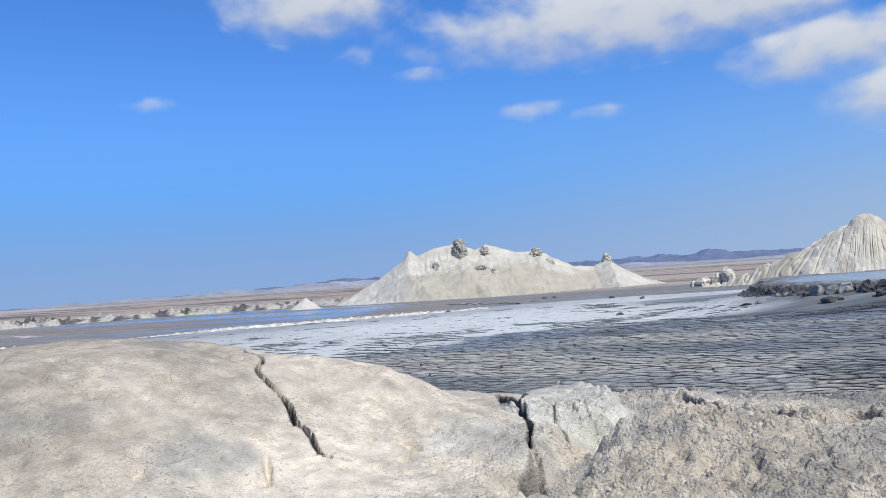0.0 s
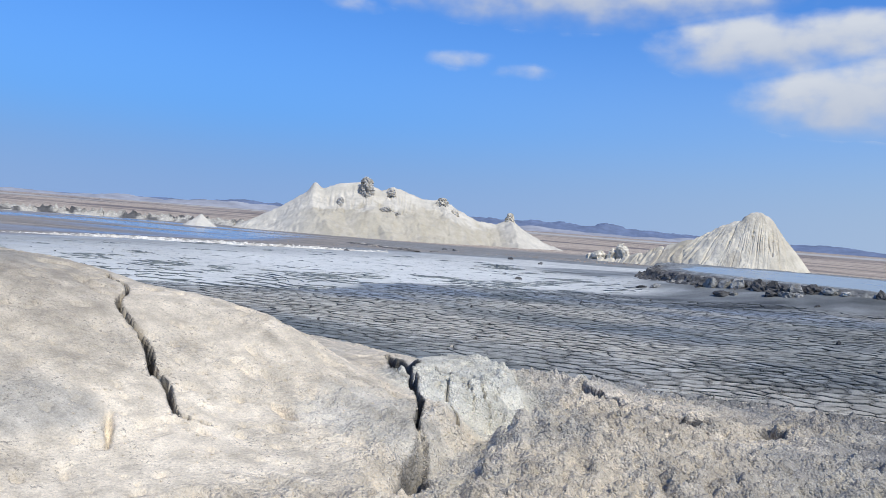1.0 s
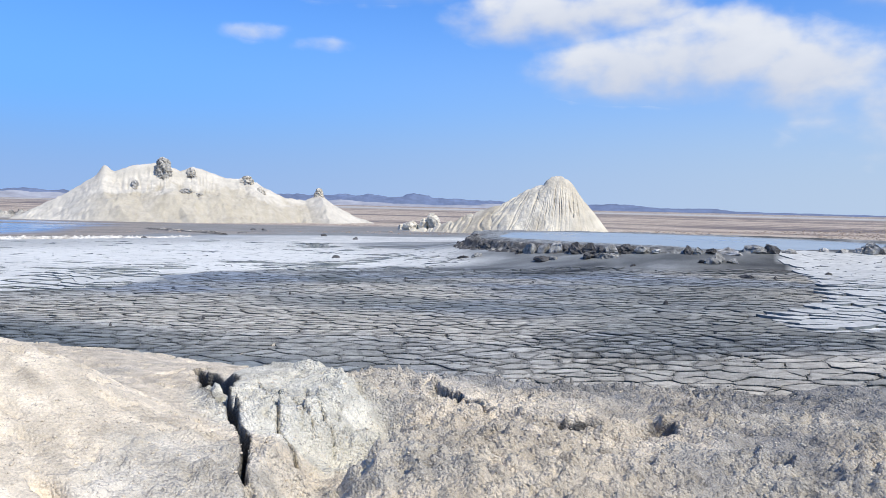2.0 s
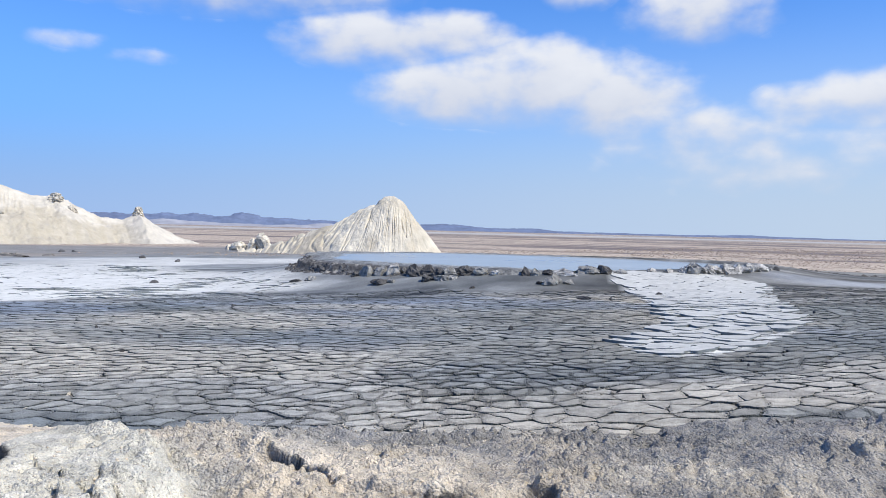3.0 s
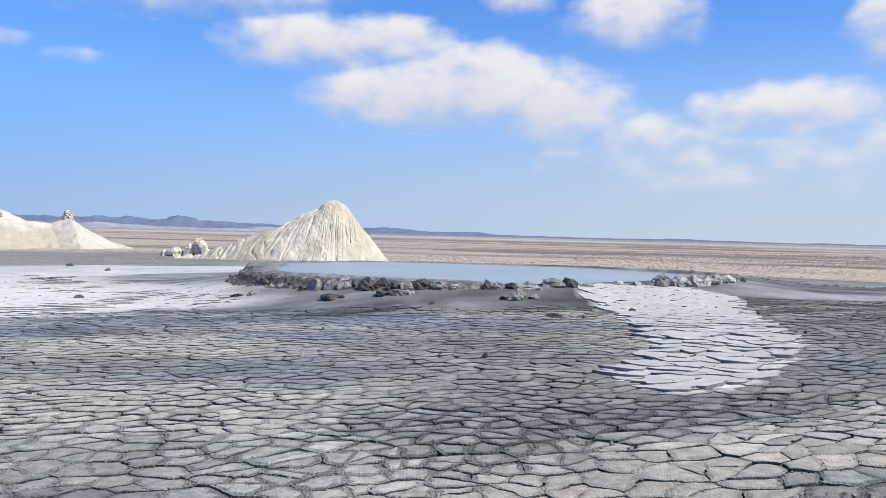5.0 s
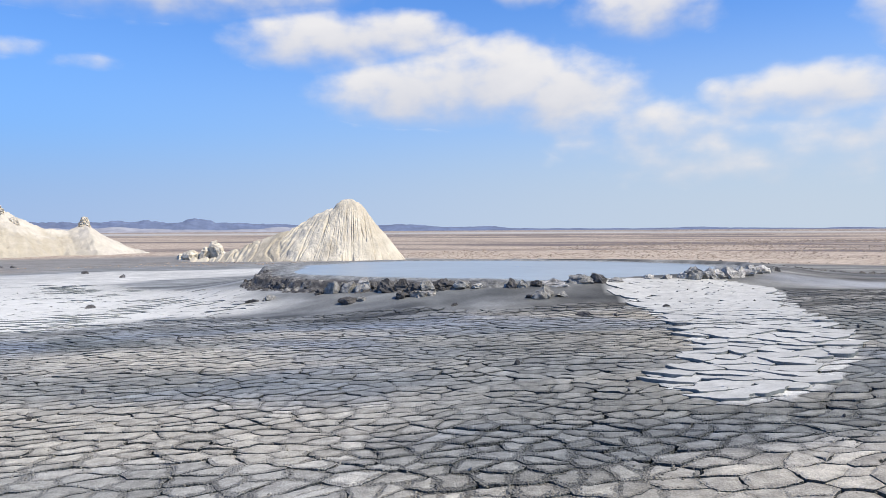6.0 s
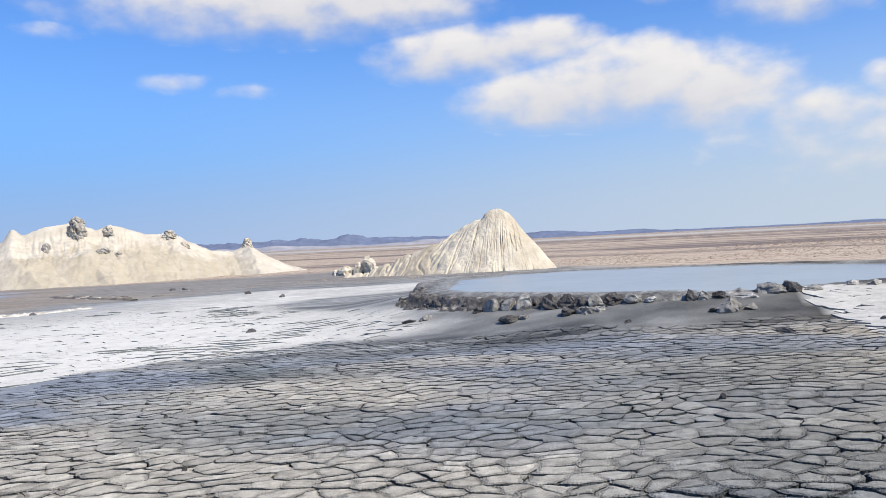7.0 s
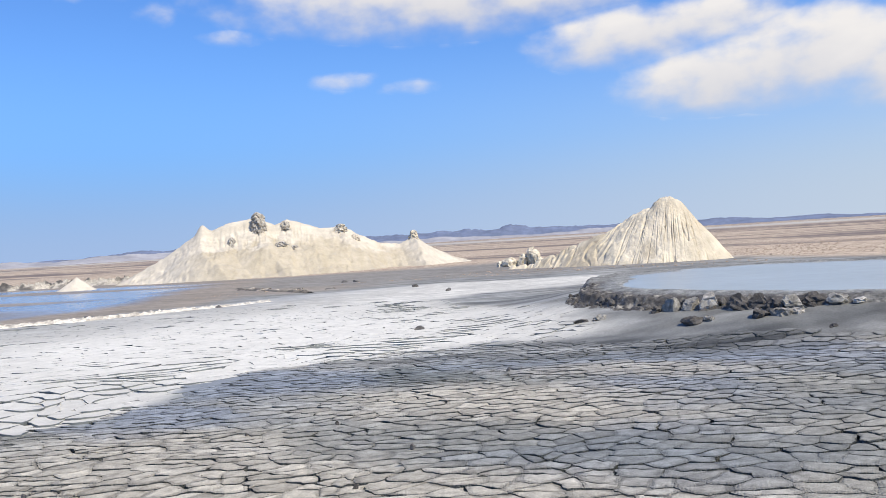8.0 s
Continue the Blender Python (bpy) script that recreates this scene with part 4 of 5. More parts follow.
# ---- small mounds ----
def small_mound(name, x, y, wide, high, seed, tint, label, steep=1.15, lumpy=0.12):
    ang = np.linspace(0, 2 * np.pi, 72, endpoint=False)
    run = np.linspace(0, 1, 24)
    s, t = np.meshgrid(run, ang, indexing="ij")
    r = wide / 2 * s * (1 + 0.3 * fbm(np.cos(t) * 1.5 + seed, np.sin(t) * 1.5, 3, seed))
    z = high * (1 - s) ** steep + lumpy * high * fbm(r * np.cos(t) * 2.5, r * np.sin(t) * 2.5, 4, seed + 1) - 0.12 * s
    px, py = x + r * np.cos(t), y + r * np.sin(t)
    z = z + float(ground_height(x, y)) - 0.1
    ob = link_mesh(name, np.stack([px, py, z], -1).reshape(-1, 3), sheet_faces(*px.shape, around=True), CREAM, np.array(tint))
    return tagged(ob, label, "mound")


# ---- mountains at the edge of the plain ----
def mountains():
    def ridge(name, az_list, high_list, far, tint, seed, label):
        az = np.arange(min(az_list), max(az_list), 0.06)
        order = np.argsort(az_list)
        h = np.interp(az, np.array(az_list)[order], np.array(high_list)[order])
        deep = np.linspace(-1, 1, 22)
        d, a = np.meshgrid(deep, az, indexing="ij")
        hh = np.broadcast_to(h, a.shape)
        rug = 0.92 + 0.9 * fbm(a * 0.55, d * 0.9, 5, seed, 0.55)
        z = -4 + hh * np.clip(1 - np.abs(d) ** 1.3, 0, 1) * rug
        r = far * (1 + 0.06 * d)
        x, y = -r * np.sin(np.radians(a)), r * np.cos(np.radians(a))
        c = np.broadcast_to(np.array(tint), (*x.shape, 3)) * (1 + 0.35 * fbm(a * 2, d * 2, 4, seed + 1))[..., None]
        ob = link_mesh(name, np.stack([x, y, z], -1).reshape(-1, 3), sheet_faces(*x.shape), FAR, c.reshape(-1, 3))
        tagged(ob, label, "mountain range", kind="structure")

    # haze of distance is painted into both tints: blue range, pale grey foothills
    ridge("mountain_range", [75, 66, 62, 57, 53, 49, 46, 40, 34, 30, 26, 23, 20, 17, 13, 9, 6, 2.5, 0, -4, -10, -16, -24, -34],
          [3, 6, 10, 18, 20, 44, 42, 42, 44, 48, 66, 56, 46, 40, 34, 26, 18, 18, 11, 9, 12, 8, 9, 5], 3600, (0.145, 0.18, 0.265), 130, "distant mountain range along the horizon, haze mixed into its blue-grey colour")
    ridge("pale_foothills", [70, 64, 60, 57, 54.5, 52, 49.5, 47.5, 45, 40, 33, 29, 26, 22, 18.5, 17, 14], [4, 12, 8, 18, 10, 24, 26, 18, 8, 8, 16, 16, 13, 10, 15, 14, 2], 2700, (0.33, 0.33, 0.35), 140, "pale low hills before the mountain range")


# ---- dried mud plates ----
def voronoi_cells(points, cell):
    """For each point, its cell as (corner list, neighbour list), clipped by the bisectors with the points round it."""
    bins = {}
    for n, (x, y) in enumerate(points):
        bins.setdefault((int(x // cell), int(y // cell)), []).append(n)
    for n, (x, y) in enumerate(points):
        i, j = int(x // cell), int(y // cell)
        near = [m for a in (-1, 0, 1) for b in (-1, 0, 1) for m in bins.get((i + a, j + b), ()) if m != n]
        near.sort(key=lambda m: (points[m][0] - x) ** 2 + (points[m][1] - y) ** 2)
        near = near[:16]
        yield n, x, y, near


def clip(poly, mx, my, nx, ny):
    """Keeps the part of a polygon on the inner side of the line through (mx, my) with outward normal (nx, ny)."""
    out = []
    last = poly[-1]
    dl = (last[0] - mx) * nx + (last[1] - my) * ny
    for p in poly:
        d = (p[0] - mx) * nx + (p[1] - my) * ny
        if (d < 0) != (dl < 0):
            s = dl / (dl - d)
            out.append((last[0] + s * (p[0] - last[0]), last[1] + s * (p[1] - last[1])))
        if d < 0:
            out.append(p)
        last, dl = p, d
    return out


def in_lobe(p):
    return inside(p[:, 0], p[:, 1], LOBE)


def sweep(x):
    """How far the rows of plates are carried back at a place across the flat: level in the middle, rising to both sides."""
    xs = np.array([-30.0, -9.0, -7.0, -4.5, -2.0, 0.0, 1.5, 12.0])
    slope = np.interp(xs, [-9, -6.5, -4, 0, 1.5], [0.5, 0.4, 0.1, 0.03, 0.45])
    run = np.r_[0, np.cumsum(np.diff(xs) * 0.5 * (slope[1:] + slope[:-1]))]
    return np.interp(x, xs, run) - np.interp(-2.0, xs, run)


def bent(x, y, bend, swing):
    return bend * np.stack([fbm(x * swing, y * swing, 2, 152), fbm(x * swing, y * swing, 2, 153)], -1)


def plate_points(step, stretch, turn, jitter, bend, swing, x0, x1, y0, y1, seed, swept=False):
    """Jittered rows of plate centres; the rows run at an angle and are drawn out along it."""
    rng = np.random.default_rng(seed)
    c, s = math.cos(radians(turn)), math.sin(radians(turn))
    half = math.hypot(x1 - x0, y1 - y0) / 2
    u, v = np.meshgrid(np.arange(-half, half, step), np.arange(-half, half, step * 0.9))
    u = u + (np.arange(u.shape[0])[:, None] % 2) * step / 2
    u, v = u + rng.uniform(-jitter, jitter, u.shape) * step, v + rng.uniform(-jitter, jitter, u.shape) * step
    plan = np.stack([u, v], -1).reshape(-1, 2)
    mid = np.array(((x0 + x1) / 2, (y0 + y1) / 2))
    world = mid + np.stack([c * plan[:, 0] * stretch - s * plan[:, 1], s * plan[:, 0] * stretch + c * plan[:, 1]], -1)
    ok = (world[:, 0] > x0) & (world[:, 0] < x1) & (world[:, 1] > y0) & (world[:, 1] < y1)
    if swept:
        world[:, 1] += sweep(world[:, 0])
    return plan[ok], world[ok] + bent(*world[ok].T, bend, swing), mid


def plate_rings(plan, world, keep, mid, step, stretch, turn, fine, bend, swing, sag=0.0, swept=False):
    """Outlines of the plates, bent into arcs: a list of closed rings on the ground plan."""
    c, s = math.cos(radians(turn)), math.sin(radians(turn))
    places, far = plan.tolist(), world[:, 1].tolist()
    rings = []
    for n, x, y, near in voronoi_cells(places, 2.4 * step):
        if not keep[n]:
            continue
        size = 1.4 * step
        poly = [(x - size, y - size), (x + size, y - size), (x + size, y + size), (x - size, y + size)]
        for m in near:
            dx, dy = places[m][0] - x, places[m][1] - y
            dist = math.hypot(dx, dy)
            poly = clip(poly, x + dx / 2, y + dy / 2, dx / dist, dy / dist)
            if len(poly) < 3:
                break
        if len(poly) < 3:
            continue
        ring = []
        for (ax, ay), (bx, by) in zip(poly, poly[1:] + poly[:1]):
            steps = max(1, round(math.hypot((bx - ax) * stretch, by - ay) / (fine if far[n] < 11 else fine * 1.7)))
            for k in range(steps):
                ring.append((ax + (bx - ax) * k / steps, ay + (by - ay) * k / steps))
        ring = np.array(ring)
        ring[:, 1] += sag * (ring[:, 0] - x) ** 2  # each scale hangs in a shallow arc
        rings.append(ring)
    ends = np.cumsum([len(r) for r in rings])
    p = np.concatenate(rings)
    x, y = mid[0] + c * p[:, 0] * stretch - s * p[:, 1], mid[1] + s * p[:, 0] * stretch + c * p[:, 1]
    if swept:
        y = y + sweep(x)
    wx = bend * fbm(x * swing, y * swing, 2, 152) + 0.13 * fbm(x * 4, y * 4, 4, 150, 0.75)
    wy = bend * fbm(x * swing, y * swing, 2, 153) + 0.13 * fbm(x * 4, y * 4, 4, 151, 0.75)
    return np.split(np.stack([x + wx, y + wy], -1), ends[:-1])


def lay_plates(rings, kind, floor, single=0):
    """Plates of one kind: "grey" ones have a smooth top within a granular margin, "lobe" ones lie like scales, "white" is a skin torn by arcs."""
    mids = np.array([r.mean(0) for r in rings])
    count = np.array([len(r) for r in rings])
    who = np.repeat(np.arange(len(rings)), count)
    p = np.concatenate(rings)
    d = p - mids[who]
    size = np.hypot(*d.T)
    x, y = p.T
    front = np.clip(-d[:, 1] / size, 0, 1)
    if kind == "white":
        far = np.hypot(x + 2.5, y - 5.0)
        shore = inside(x, y, WHITE)
        near = np.clip((0.5 * d[:, 0] - 0.86 * d[:, 1]) / size, 0, 1)
        torn = smooth(0.42, 0.64, vnoise(x * 1.3, y * 1.3, 160) + 0.18 * smooth(-5.0, -0.8, shore) - 0.38 * smooth(9.5, 18, far))
        gap = 0.010 * torn * near ** 0.8 + 0.008 * smooth(0.66, 0.85, vnoise(x * 1.9, y * 1.9, 161)) * smooth(18, 10, far) * near ** 0.3
        margin = 0 * x
    elif kind == "lobe":
        broken = smooth(18.4, 14.6, y + 0.5 * x)
        gap = (0.001 + 0.007 * smooth(0.36, 0.62, vnoise(x * 1.6, y * 2.2, 162)) * front ** 0.7 + 0.007 * smooth(0.6, 0.85, vnoise(x * 4, y * 4, 163))) * broken
        margin = 0.25 * broken
    else:
        gap = 0.0012 + 0.0075 * smooth(0.42, 0.78, vnoise(x * 2.1, y * 3.0, 164)) * (0.35 + 0.65 * front) + 0.016 * smooth(0.6, 0.9, vnoise(x * 5, y * 7, 165))
        gap = gap * (1 - 0.4 * smooth(9.5, 8.0, y))
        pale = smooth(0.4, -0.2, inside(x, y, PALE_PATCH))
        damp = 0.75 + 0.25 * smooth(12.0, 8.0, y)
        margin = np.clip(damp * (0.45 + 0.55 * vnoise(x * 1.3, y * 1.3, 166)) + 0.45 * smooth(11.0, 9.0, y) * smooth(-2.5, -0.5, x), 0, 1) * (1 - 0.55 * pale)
    way = {"grey": (0.05, -1.0), "lobe": (-0.1, -1.0), "white": (0.5, -0.86)}[kind]
    rise = {"grey": 0.006, "lobe": 0.010, "white": 0.022}[kind]
    lip = rise * smooth(0.001, 0.006, gap) * np.clip((d[:, 0] * way[0] + d[:, 1] * way[1]) / size, 0, 1)
    p = p - d / size[:, None] * np.minimum(gap, 0.3 * size)[:, None]
    # the back of each plate runs on under the one behind it
    tuck = np.clip(-(d[:, 0] * way[0] + d[:, 1] * way[1]) / size, 0, 1)
    p = p + d * ({"grey": 0.10, "lobe": 0.40, "white": 0.30}[kind] * tuck)[:, None]
    sunk = {"grey": 0.004, "lobe": 0.012, "white": 0.008}[kind] * tuck
    open_edge = smooth(0.0, 0.008, gap)
    jag = vnoise(x * 16, y * 16, 167) + 0.6 * vnoise(x * 40, y * 40, 168)
    share = {"grey": 0.94 - margin * (0.0 + 0.30 * jag), "lobe": 0.88, "white": 0.86}[kind]
    share = np.broadcast_to(share, x.shape)
    band = mids[who] + (p - mids[who]) * share[:, None]
    inner = mids[who] + (p - mids[who]) * (share - 0.09)[:, None]
    z, zb, zi, zm = ground_height(*p.T), ground_height(*band.T), ground_height(*inner.T), ground_height(*mids.T)
    # each plate dries mostly to one colour
    own = 0.3 * p + 0.7 * mids[who]
    tint = mud_tint(*own.T)
    tint_in, tint_mid = tint, mud_tint(*mids.T)
    starts = np.r_[0, np.cumsum(count)]
    chosen = set(np.argsort(np.hypot((mids[:, 0] + 1.2) / 1.4, mids[:, 1] - 6.5))[:single].tolist())
    piece = {"grey": "mud_plate", "lobe": "pale_scale", "white": "white_plate"}[kind]
    material = {"grey": PLATE, "lobe": FLOW, "white": SALT}[kind]
    verts, faces, cols, base = [], [], [], 0
    for n in range(len(rings)):
        rng = random.Random(n)
        a, b = starts[n], starts[n + 1]
        k = b - a
        mx, my = mids[n]
        if kind == "white":
            tx = ty = curl = drop = 0.0
            up, mean = 0.003, rng.uniform(0.97, 1.03)
        elif kind == "lobe":
            flat = float(smooth(18.4, 14.6, my + 0.5 * mx))
            tx, ty, up, curl, drop, mean = rng.gauss(0, 0.025) * flat, rng.gauss(-0.012, 0.010) * flat, 0.018 + rng.gauss(0, 0.004) * flat, 0.0, 0.0, rng.uniform(0.92, 1.06)
        else:
            tx, ty, up, curl, drop, mean = rng.gauss(0, 0.014), rng.gauss(-0.014, 0.014), rng.gauss(0, 0.002), 0.0, 0.006, rng.choice((0.84, 0.92, 0.96, 1.0, 1.04, 1.10, 1.22))
        lean = lambda q: tx * (q[:, 0] - mx) + ty * (q[:, 1] - my)
        edge, mid_band, ins, o, g = p[a:b], band[a:b], inner[a:b], open_edge[a:b], margin[a:b]
        low = np.c_[mids[n] + (edge - mids[n]) * 0.97, z[a:b] - (0.06 if kind == "grey" else 0.035)]
        rim = np.c_[edge, z[a:b] + up + lean(edge) + curl * o - drop * (0.4 + 0.6 * o) + lip[a:b] - sunk[a:b]]
        mid_ring = np.c_[mid_band, zb[a:b] + up + lean(mid_band) + 0.6 * curl * o - 0.25 * drop + 0.55 * lip[a:b]]
        top = np.c_[ins, zi[a:b] + up + lean(ins) + 0.3 * lip[a:b]]
        co = np.concatenate([low, rim, rim, mid_ring, top, [[mx, my, zm[n] + up]]])
        q = np.arange(k)
        nx = (q + 1) % k
        fs = [(int(r * k + i), int(r * k + j), int((r + 1) * k + j), int((r + 1) * k + i)) for r in (0, 2, 3) for i, j in zip(q, nx)]
        fs += [(int(4 * k + i), int(4 * k + j), 5 * k) for i, j in zip(q, nx)]
        # the broken edge's dark mud has the cracks' shade painted into it, and a damp granular margin runs round the
        # smooth top
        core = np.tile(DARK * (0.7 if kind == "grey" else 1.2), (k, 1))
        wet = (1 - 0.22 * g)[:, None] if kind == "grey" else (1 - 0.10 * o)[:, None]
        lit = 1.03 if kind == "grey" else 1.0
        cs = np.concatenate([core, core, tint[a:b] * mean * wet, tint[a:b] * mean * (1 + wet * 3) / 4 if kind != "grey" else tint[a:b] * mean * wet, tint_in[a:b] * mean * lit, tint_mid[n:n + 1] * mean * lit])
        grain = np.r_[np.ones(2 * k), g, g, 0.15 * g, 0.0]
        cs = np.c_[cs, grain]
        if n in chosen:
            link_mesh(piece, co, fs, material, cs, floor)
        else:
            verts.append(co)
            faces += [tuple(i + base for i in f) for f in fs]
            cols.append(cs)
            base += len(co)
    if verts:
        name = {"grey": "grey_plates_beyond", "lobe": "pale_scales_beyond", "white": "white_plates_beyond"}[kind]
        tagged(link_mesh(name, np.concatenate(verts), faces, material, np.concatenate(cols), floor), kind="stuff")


def plates(floor):
    # step, how drawn out, turn in degrees, jitter, stretch of plan, seed
    plan, world, mid = plate_points(0.205, 1.25, 0.0, 0.46, 0.4, 0.8, -12.5, 9.5, 3.0, 23.0, 3, True)
    px, py = world.T
    keep = (plates_zone(px, py) < -0.02) & (in_lobe(world) > -0.25) & (inside(px, py, WHITE) > -0.5)
    rings = plate_rings(plan, world, keep, mid, 0.205, 1.25, 0.0, 0.04, 0.4, 0.8, 0.9, True)
    lay_plates(rings, "grey", floor, 300)
    # crumbs broken from the plates: along their edges near the bank, and in drifts
    rng = np.random.default_rng(9)
    rims = np.concatenate([r for r in rings if r[0, 1] < 10.5])
    pick = rng.integers(0, len(rims), 26000)
    gx, gy = rims[pick, 0] + rng.normal(0, 0.024, len(pick)), rims[pick, 1] + rng.normal(0, 0.024, len(pick))
    ok = (rng.random(len(pick)) < smooth(10.5, 7.6, gy) * (0.25 + 0.75 * vnoise(gx * 1.3, gy * 1.3, 166))) & (plates_zone(gx, gy) < -0.05)
    gx, gy = gx[ok], gy[ok]
    scatter(gx, gy, ground_height(gx, gy) - 0.004, 0.003 + 0.008 * rng.random(len(gx)) ** 2, mud_tint(gx, gy) * rng.uniform(0.5, 0.95, (len(gx), 1)), PLATE, floor, rng)
    flow = tagged(new("mud_flow"), "tongue of pale dried mud broken into curling scales", "mud flow")
    plan, world, mid = plate_points(0.30, 1.15, 4.0, 0.40, 0.5, 0.7, -0.8, 3.8, 9.6, 20.2, 4)
    keep = in_lobe(world) < -0.06
    lay_plates(plate_rings(plan, world, keep, mid, 0.30, 1.15, 4.0, 0.04, 0.5, 0.7, 3.2), "lobe", flow, 290)
    plan, world, mid = plate_points(0.40, 1.2, 30.0, 0.44, 1.9, 0.4, -27.5, -5.5, 6.5, 28.0, 5)
    px, py = world.T
    keep = white_zone(px, py) < 0.15
    lay_plates(plate_rings(plan, world, keep, mid, 0.40, 1.2, 30.0, 0.06, 1.9, 0.4, 1.9), "white", floor)


# ---- shores and clods of the far pond ----
def ridge_line(name, points, wide, high, tint, other, seed, label):
    """A low lumpy ridge along a line on the ground."""
    pts = np.array(points, float)
    leg = np.r_[0, np.cumsum(np.hypot(*np.diff(pts, axis=0).T))]
    run = np.arange(0, leg[-1], wide / 13)
    cx, cy = np.interp(run, leg, pts[:, 0]), np.interp(run, leg, pts[:, 1])
    cx, cy = cx + 2 * wide * fbm(run * 0.1, run * 0, 3, seed), cy + 2 * wide * fbm(run * 0.1, run * 0 + 5, 3, seed)
    tx, ty = np.gradient(cx), np.gradient(cy)
    size = np.hypot(tx, ty)
    d, k = np.meshgrid(np.linspace(-1, 1, 15), np.arange(len(run)))
    x, y = cx[k] - ty[k] / size[k] * d * wide / 2, cy[k] + tx[k] / size[k] * d * wide / 2
    even = name != "clod_bank"
    lump = (0.7 if even else 0.35) + (1.3 if even else 3.2) * np.abs(fbm(x * 8 / wide, y * 8 / wide, 4, seed + 1, 0.6))
    z = ground_surface(x, y) - 0.12 + (high + 0.12) * (1 - d * d) * lump * (0.6 + 0.8 * vnoise(run[k] / wide / 5, run[k] * 0, seed + 3))
    c = lerp(np.broadcast_to(np.array(tint), (*x.shape, 3)), np.array(other), smooth(-0.05, 0.08, fbm(x * 2.2 / wide, y * 2.2 / wide, 4, seed + 2)))
    ob = link_mesh(name, np.stack([x, y, z], -1).reshape(-1, 3), sheet_faces(*x.shape), STONE, c.reshape(-1, 3))
    return tagged(ob, label, "mud ridge")


def pond_side():
    ridge_line("salt_ridge", [(-33.0, 10.0), (-30.5, 17.0), (-28.2, 21.3), (-26.4, 23.2), (-25.6, 26.4), (-24.6, 29.2), (-24.2, 31.0)], 1.1, 0.10, (0.70, 0.655, 0.57), (0.58, 0.53, 0.45), 170, "low white salt ridge along the pond's shore")
    ridge_line("clod_bank", [(-135.0, 24.0), (-130.0, 48.0), (-118.0, 72.0), (-98.0, 82.0), (-84.0, 81.0)], 4.2, 1.0, (0.46, 0.425, 0.36), (0.11, 0.105, 0.10), 180, "broken bank of dark and pale clods behind the pond")
    ridge_line("salt_ridge", [(-86.0, 24.0), (-72.0, 25.0), (-58.0, 22.5)], 2.6, 0.07, (0.58, 0.53, 0.46), (0.34, 0.29, 0.24), 174, "low white salt ridge in the shallow pond")
    ridge_line("dark_bank", [(-42.0, 48.0), (-36.0, 43.5), (-30.0, 39.5), (-27.5, 37.5)], 0.8, 0.05, (0.10, 0.095, 0.09), (0.2, 0.18, 0.15), 176, "low dark crumbled edge on the flat")
    ridge_line("dark_bank", [(0.5, 29.6), (2.6, 28.4), (4.4, 26.4), (5.8, 24.9), (7.6, 24.9), (10.0, 25.4), (14.0, 26.6)], 0.55, 0.05, (0.085, 0.08, 0.075), (0.16, 0.14, 0.12), 178, "low dark crumbly bank beyond the mud pool")
    rng = random.Random(12)
    words = "dark clod of dried mud lying on the flat"
    for n in range(22):
        u = n / 21
        x, y = -39.5 + 11.5 * u + rng.uniform(-0.8, 0.8), 46.2 - 6.6 * u + rng.uniform(-1.2, 1.2)
        w = rng.uniform(0.3, 0.8)
        ob = boulder("clod", (w, w * 0.7, w * 0.17), 200 + n, (0.15, 0.14, 0.13) if n % 2 else (0.38, 0.34, 0.29), words, "clod", detail=2, group="clods on the flat")
        ob.matrix_world = pose(x, y, float(ground_surface(x, y)) - 0.02, 0, 0, rng.uniform(0, 360))
    for n, (x, y, w) in enumerate(((-35.0, 51.0, 0.5), (-34.2, 51.2, 0.4), (-21.6, 38.2, 0.4), (-27.4, 24.6, 0.4), (-24.2, 27.9, 0.3), (-10.3, 19.4, 0.22), (-17.0, 33.0, 0.35))):
        ob = boulder("clod", (w, w * 0.7, w * 0.35), 240 + n, (0.12, 0.115, 0.11), words, "clod", detail=2, group="clods on the flat")
        ob.matrix_world = pose(x, y, float(ground_surface(x, y)) - 0.02, 0, 0, 50 * n)


def crack_lumps():
    """Broken lumps wedged in the wide crack of the bank."""
    for n, (x, y, w, h) in enumerate(((-3.38, 5.52, 0.17, 0.16), (-3.14, 5.34, 0.20, 0.17), (-2.98, 5.12, 0.13, 0.12), (-3.58, 5.72, 0.12, 0.10))):
        ob = boulder("clod", (w, w * 0.8, h), 400 + n, (0.50, 0.475, 0.40), "pale lump of dried mud wedged in the bank's crack", "clod", jag=0.4, group="lumps in the crack")
        ob.matrix_world = pose(x, y, float(ground_height(x, y)) + 0.03, 0, 0, 60 * n)


def spires():
    for n, (x, y, w, d, h) in enumerate(((-30.6, 75.2, 1.6, 1.2, 1.35), (-31.7, 75.3, 1.3, 1.2, 0.95), (-32.9, 75.0, 2.0, 1.4, 0.8), (-29.8, 75.1, 1.2, 1.0, 0.7), (-34.0, 75.1, 1.3, 1.0, 0.6))):
        ob = boulder("clay_spire", (w, d, h), 261 + 3 * n, (0.58, 0.52, 0.41), "pale lumpy clay block standing on the plain", "clay spire", jag=0.6, group="blocks on the plain")
        ob.matrix_world = pose(x, y, float(ground_surface(x, y)) - 0.05, 0, 0, 70 * n)


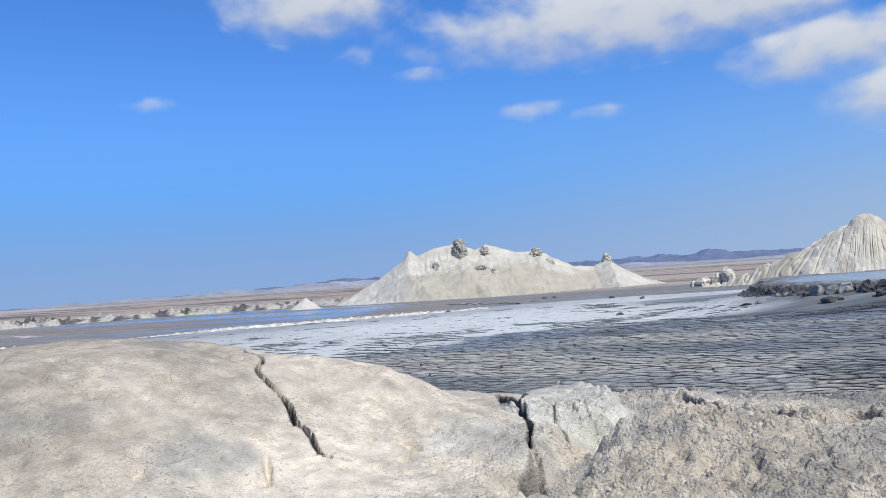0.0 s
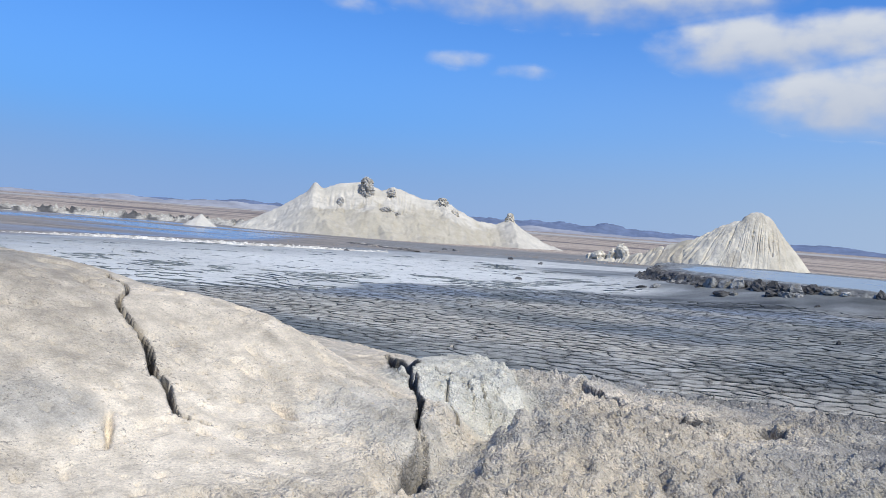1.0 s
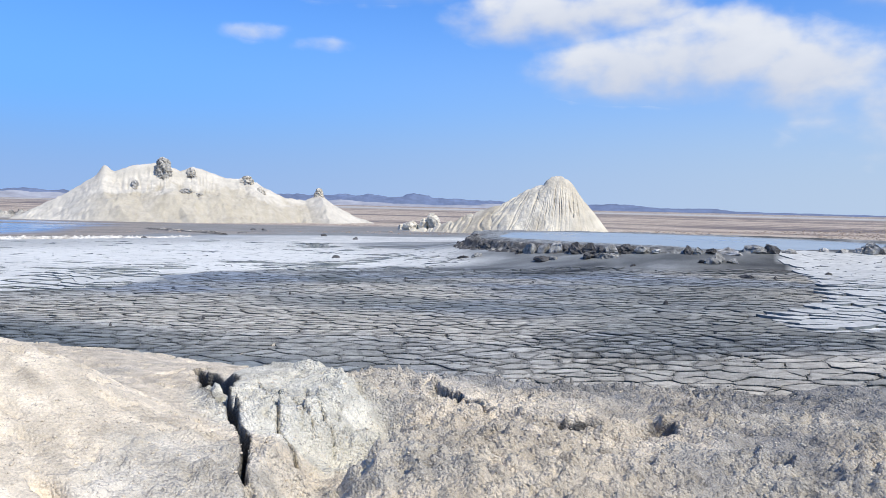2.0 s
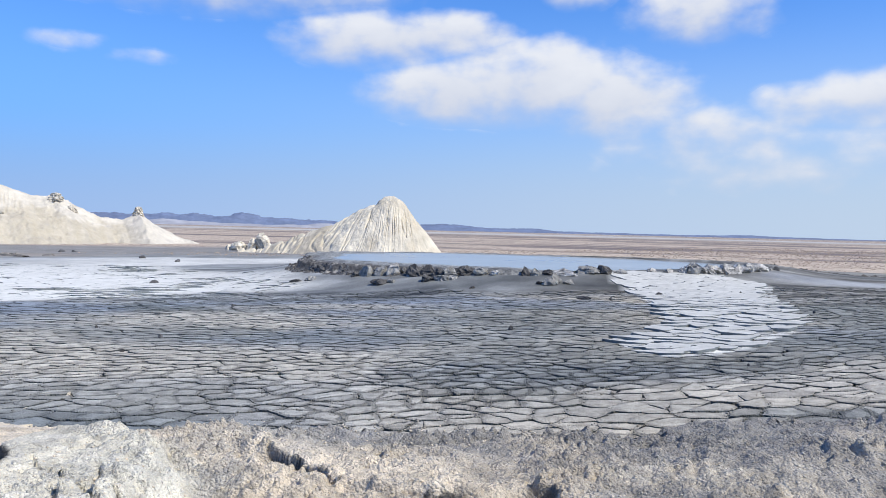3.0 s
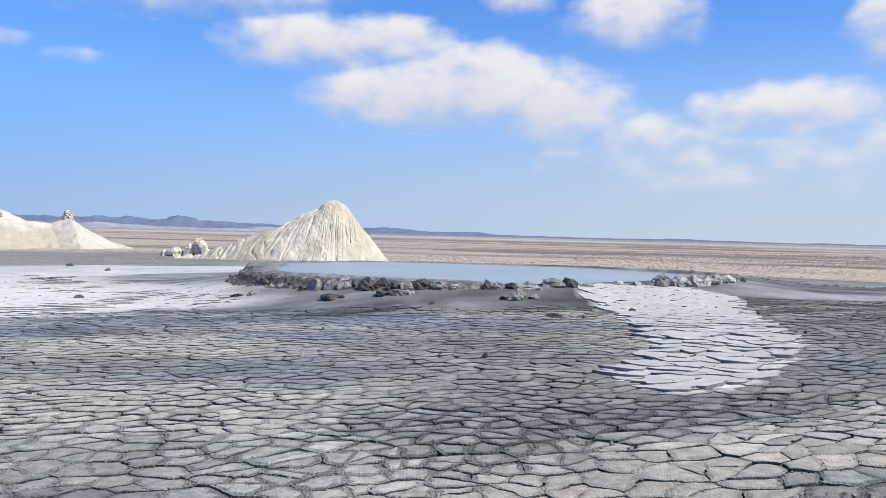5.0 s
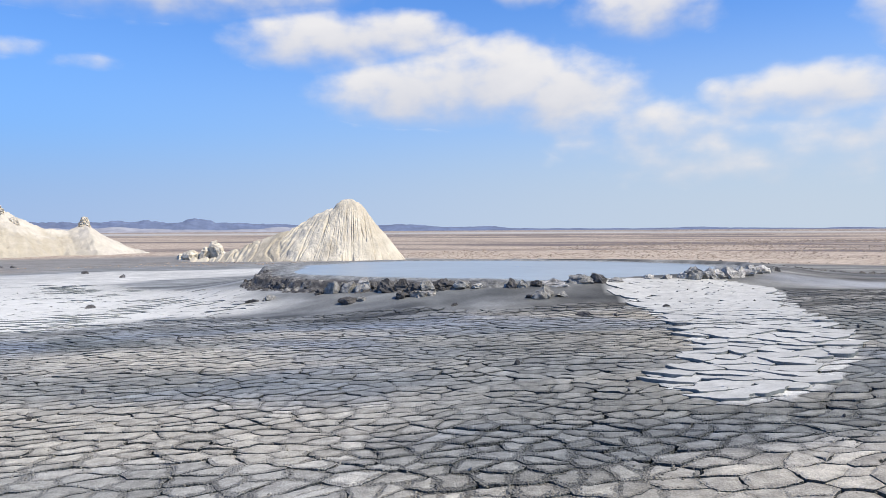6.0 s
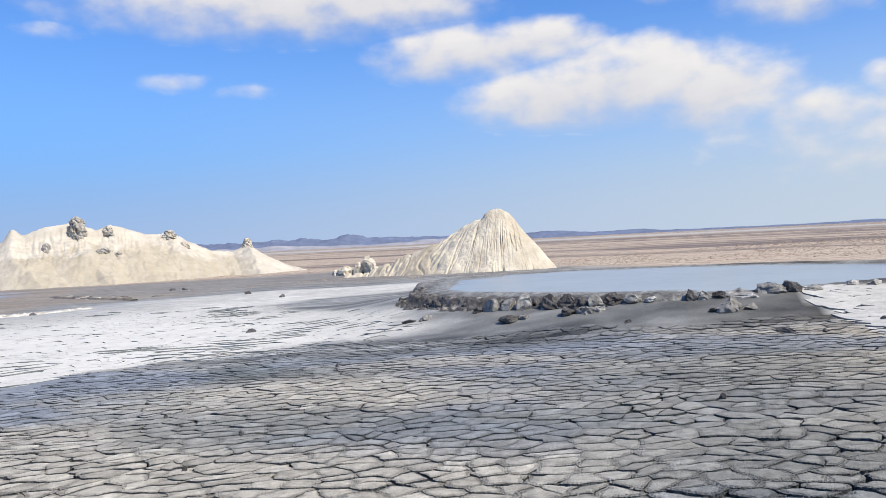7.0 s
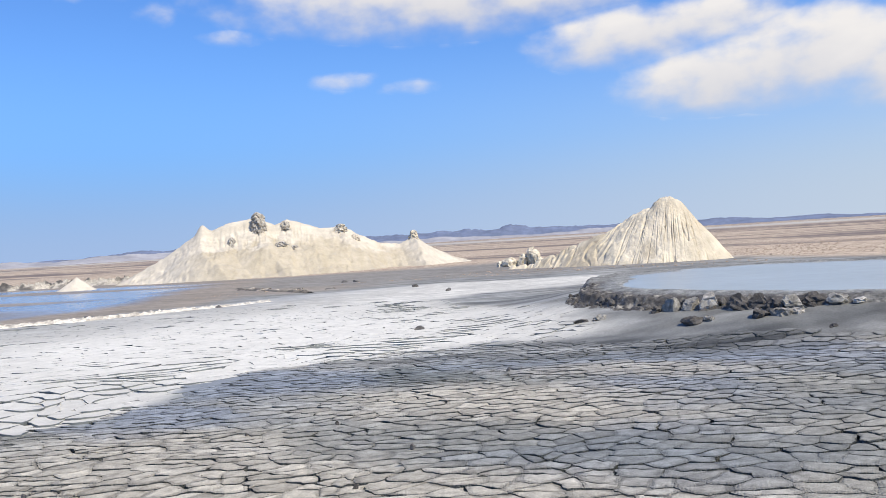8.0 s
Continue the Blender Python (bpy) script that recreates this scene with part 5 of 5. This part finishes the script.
def pebbles():
    rng = random.Random(31)
    first = None
    for n in range(24):
        x, y = rng.uniform(-8.0, 4.5), rng.uniform(8.0, 17.5)
        m = pose(x, y, float(ground_height(x, y)) - 0.004, 0, 0, rng.uniform(0, 360)) @ Matrix.Scale(rng.uniform(0.5, 1.5), 4)
        if first is None:
            first = ob = boulder("pebble", (0.042, 0.036, 0.03), 300, (0.12, 0.115, 0.11), "small dark lump of mud on the cracked plates", "pebble", detail=2, group="lumps on the plates")
        else:
            ob = copy_thing(first, Matrix())
        ob.matrix_world = m


def scrub():
    """Low dry tufts scattered over the plain."""
    rng = np.random.default_rng(21)
    n = 26000
    far, ang = 50 + 260 * rng.random(n) ** 1.2, np.radians(rng.uniform(-48, 40, n))
    x, y = far * np.sin(ang), far * np.cos(ang)
    ok = (vnoise(x * 0.05, y * 0.05, 190) > 0.35) & (np.hypot(x + 16, y - 65) > 8) & (x > -45) & (x > -30 + 0.4 * (y - 90)) & (pool_edge(x, y) > 14) & (x - 0.28 * (y - 14) > -42)
    x, y, far = x[ok], y[ok], far[ok]
    z = ground_surface(x, y)
    w = rng.uniform(0.03, 0.09, len(x)) * (0.3 + far / 75)
    t = np.linspace(0, 2 * np.pi, 4, endpoint=False)
    ring = np.stack([np.cos(t), np.sin(t), 0 * t], -1)
    shape = np.concatenate([ring, ring * 0.75 + (0, 0, 0.55), [[0, 0, 0.8]]])
    co = shape[None] * (w[:, None, None] * rng.uniform(0.6, 1.3, (len(x), len(shape), 1))) + np.stack([x, y, z - 0.03], -1)[:, None]
    tri = [(a, (a + 1) % 4, 4 + (a + 1) % 4, 4 + a) for a in range(4)]
    cap = [(4 + a, 4 + (a + 1) % 4, 8) for a in range(4)]
    base = np.arange(len(x)) * len(shape)
    faces = [tuple(int(i + b) for i in f) for b in base for f in tri + cap]
    tagged(link_mesh("scrub", co.reshape(-1, 3), faces, SCRUB, smooth_faces=False), "low dry brown scrub tufts on the plain", "scrub", kind="stuff")


# ---- build ----
floor = ground()
bank()
pool()
rim = pool_rim()
cone()
hill()
stacks()
small_mound("small_cone", -83.0, 65.5, 5.2, 1.7, 160, (0.60, 0.55, 0.46), "small pale clay cone on the plain")
mountains()
rocks(rim)
pond_side()
crack_lumps()
spires()
scrub()
pebbles()
plates(floor)
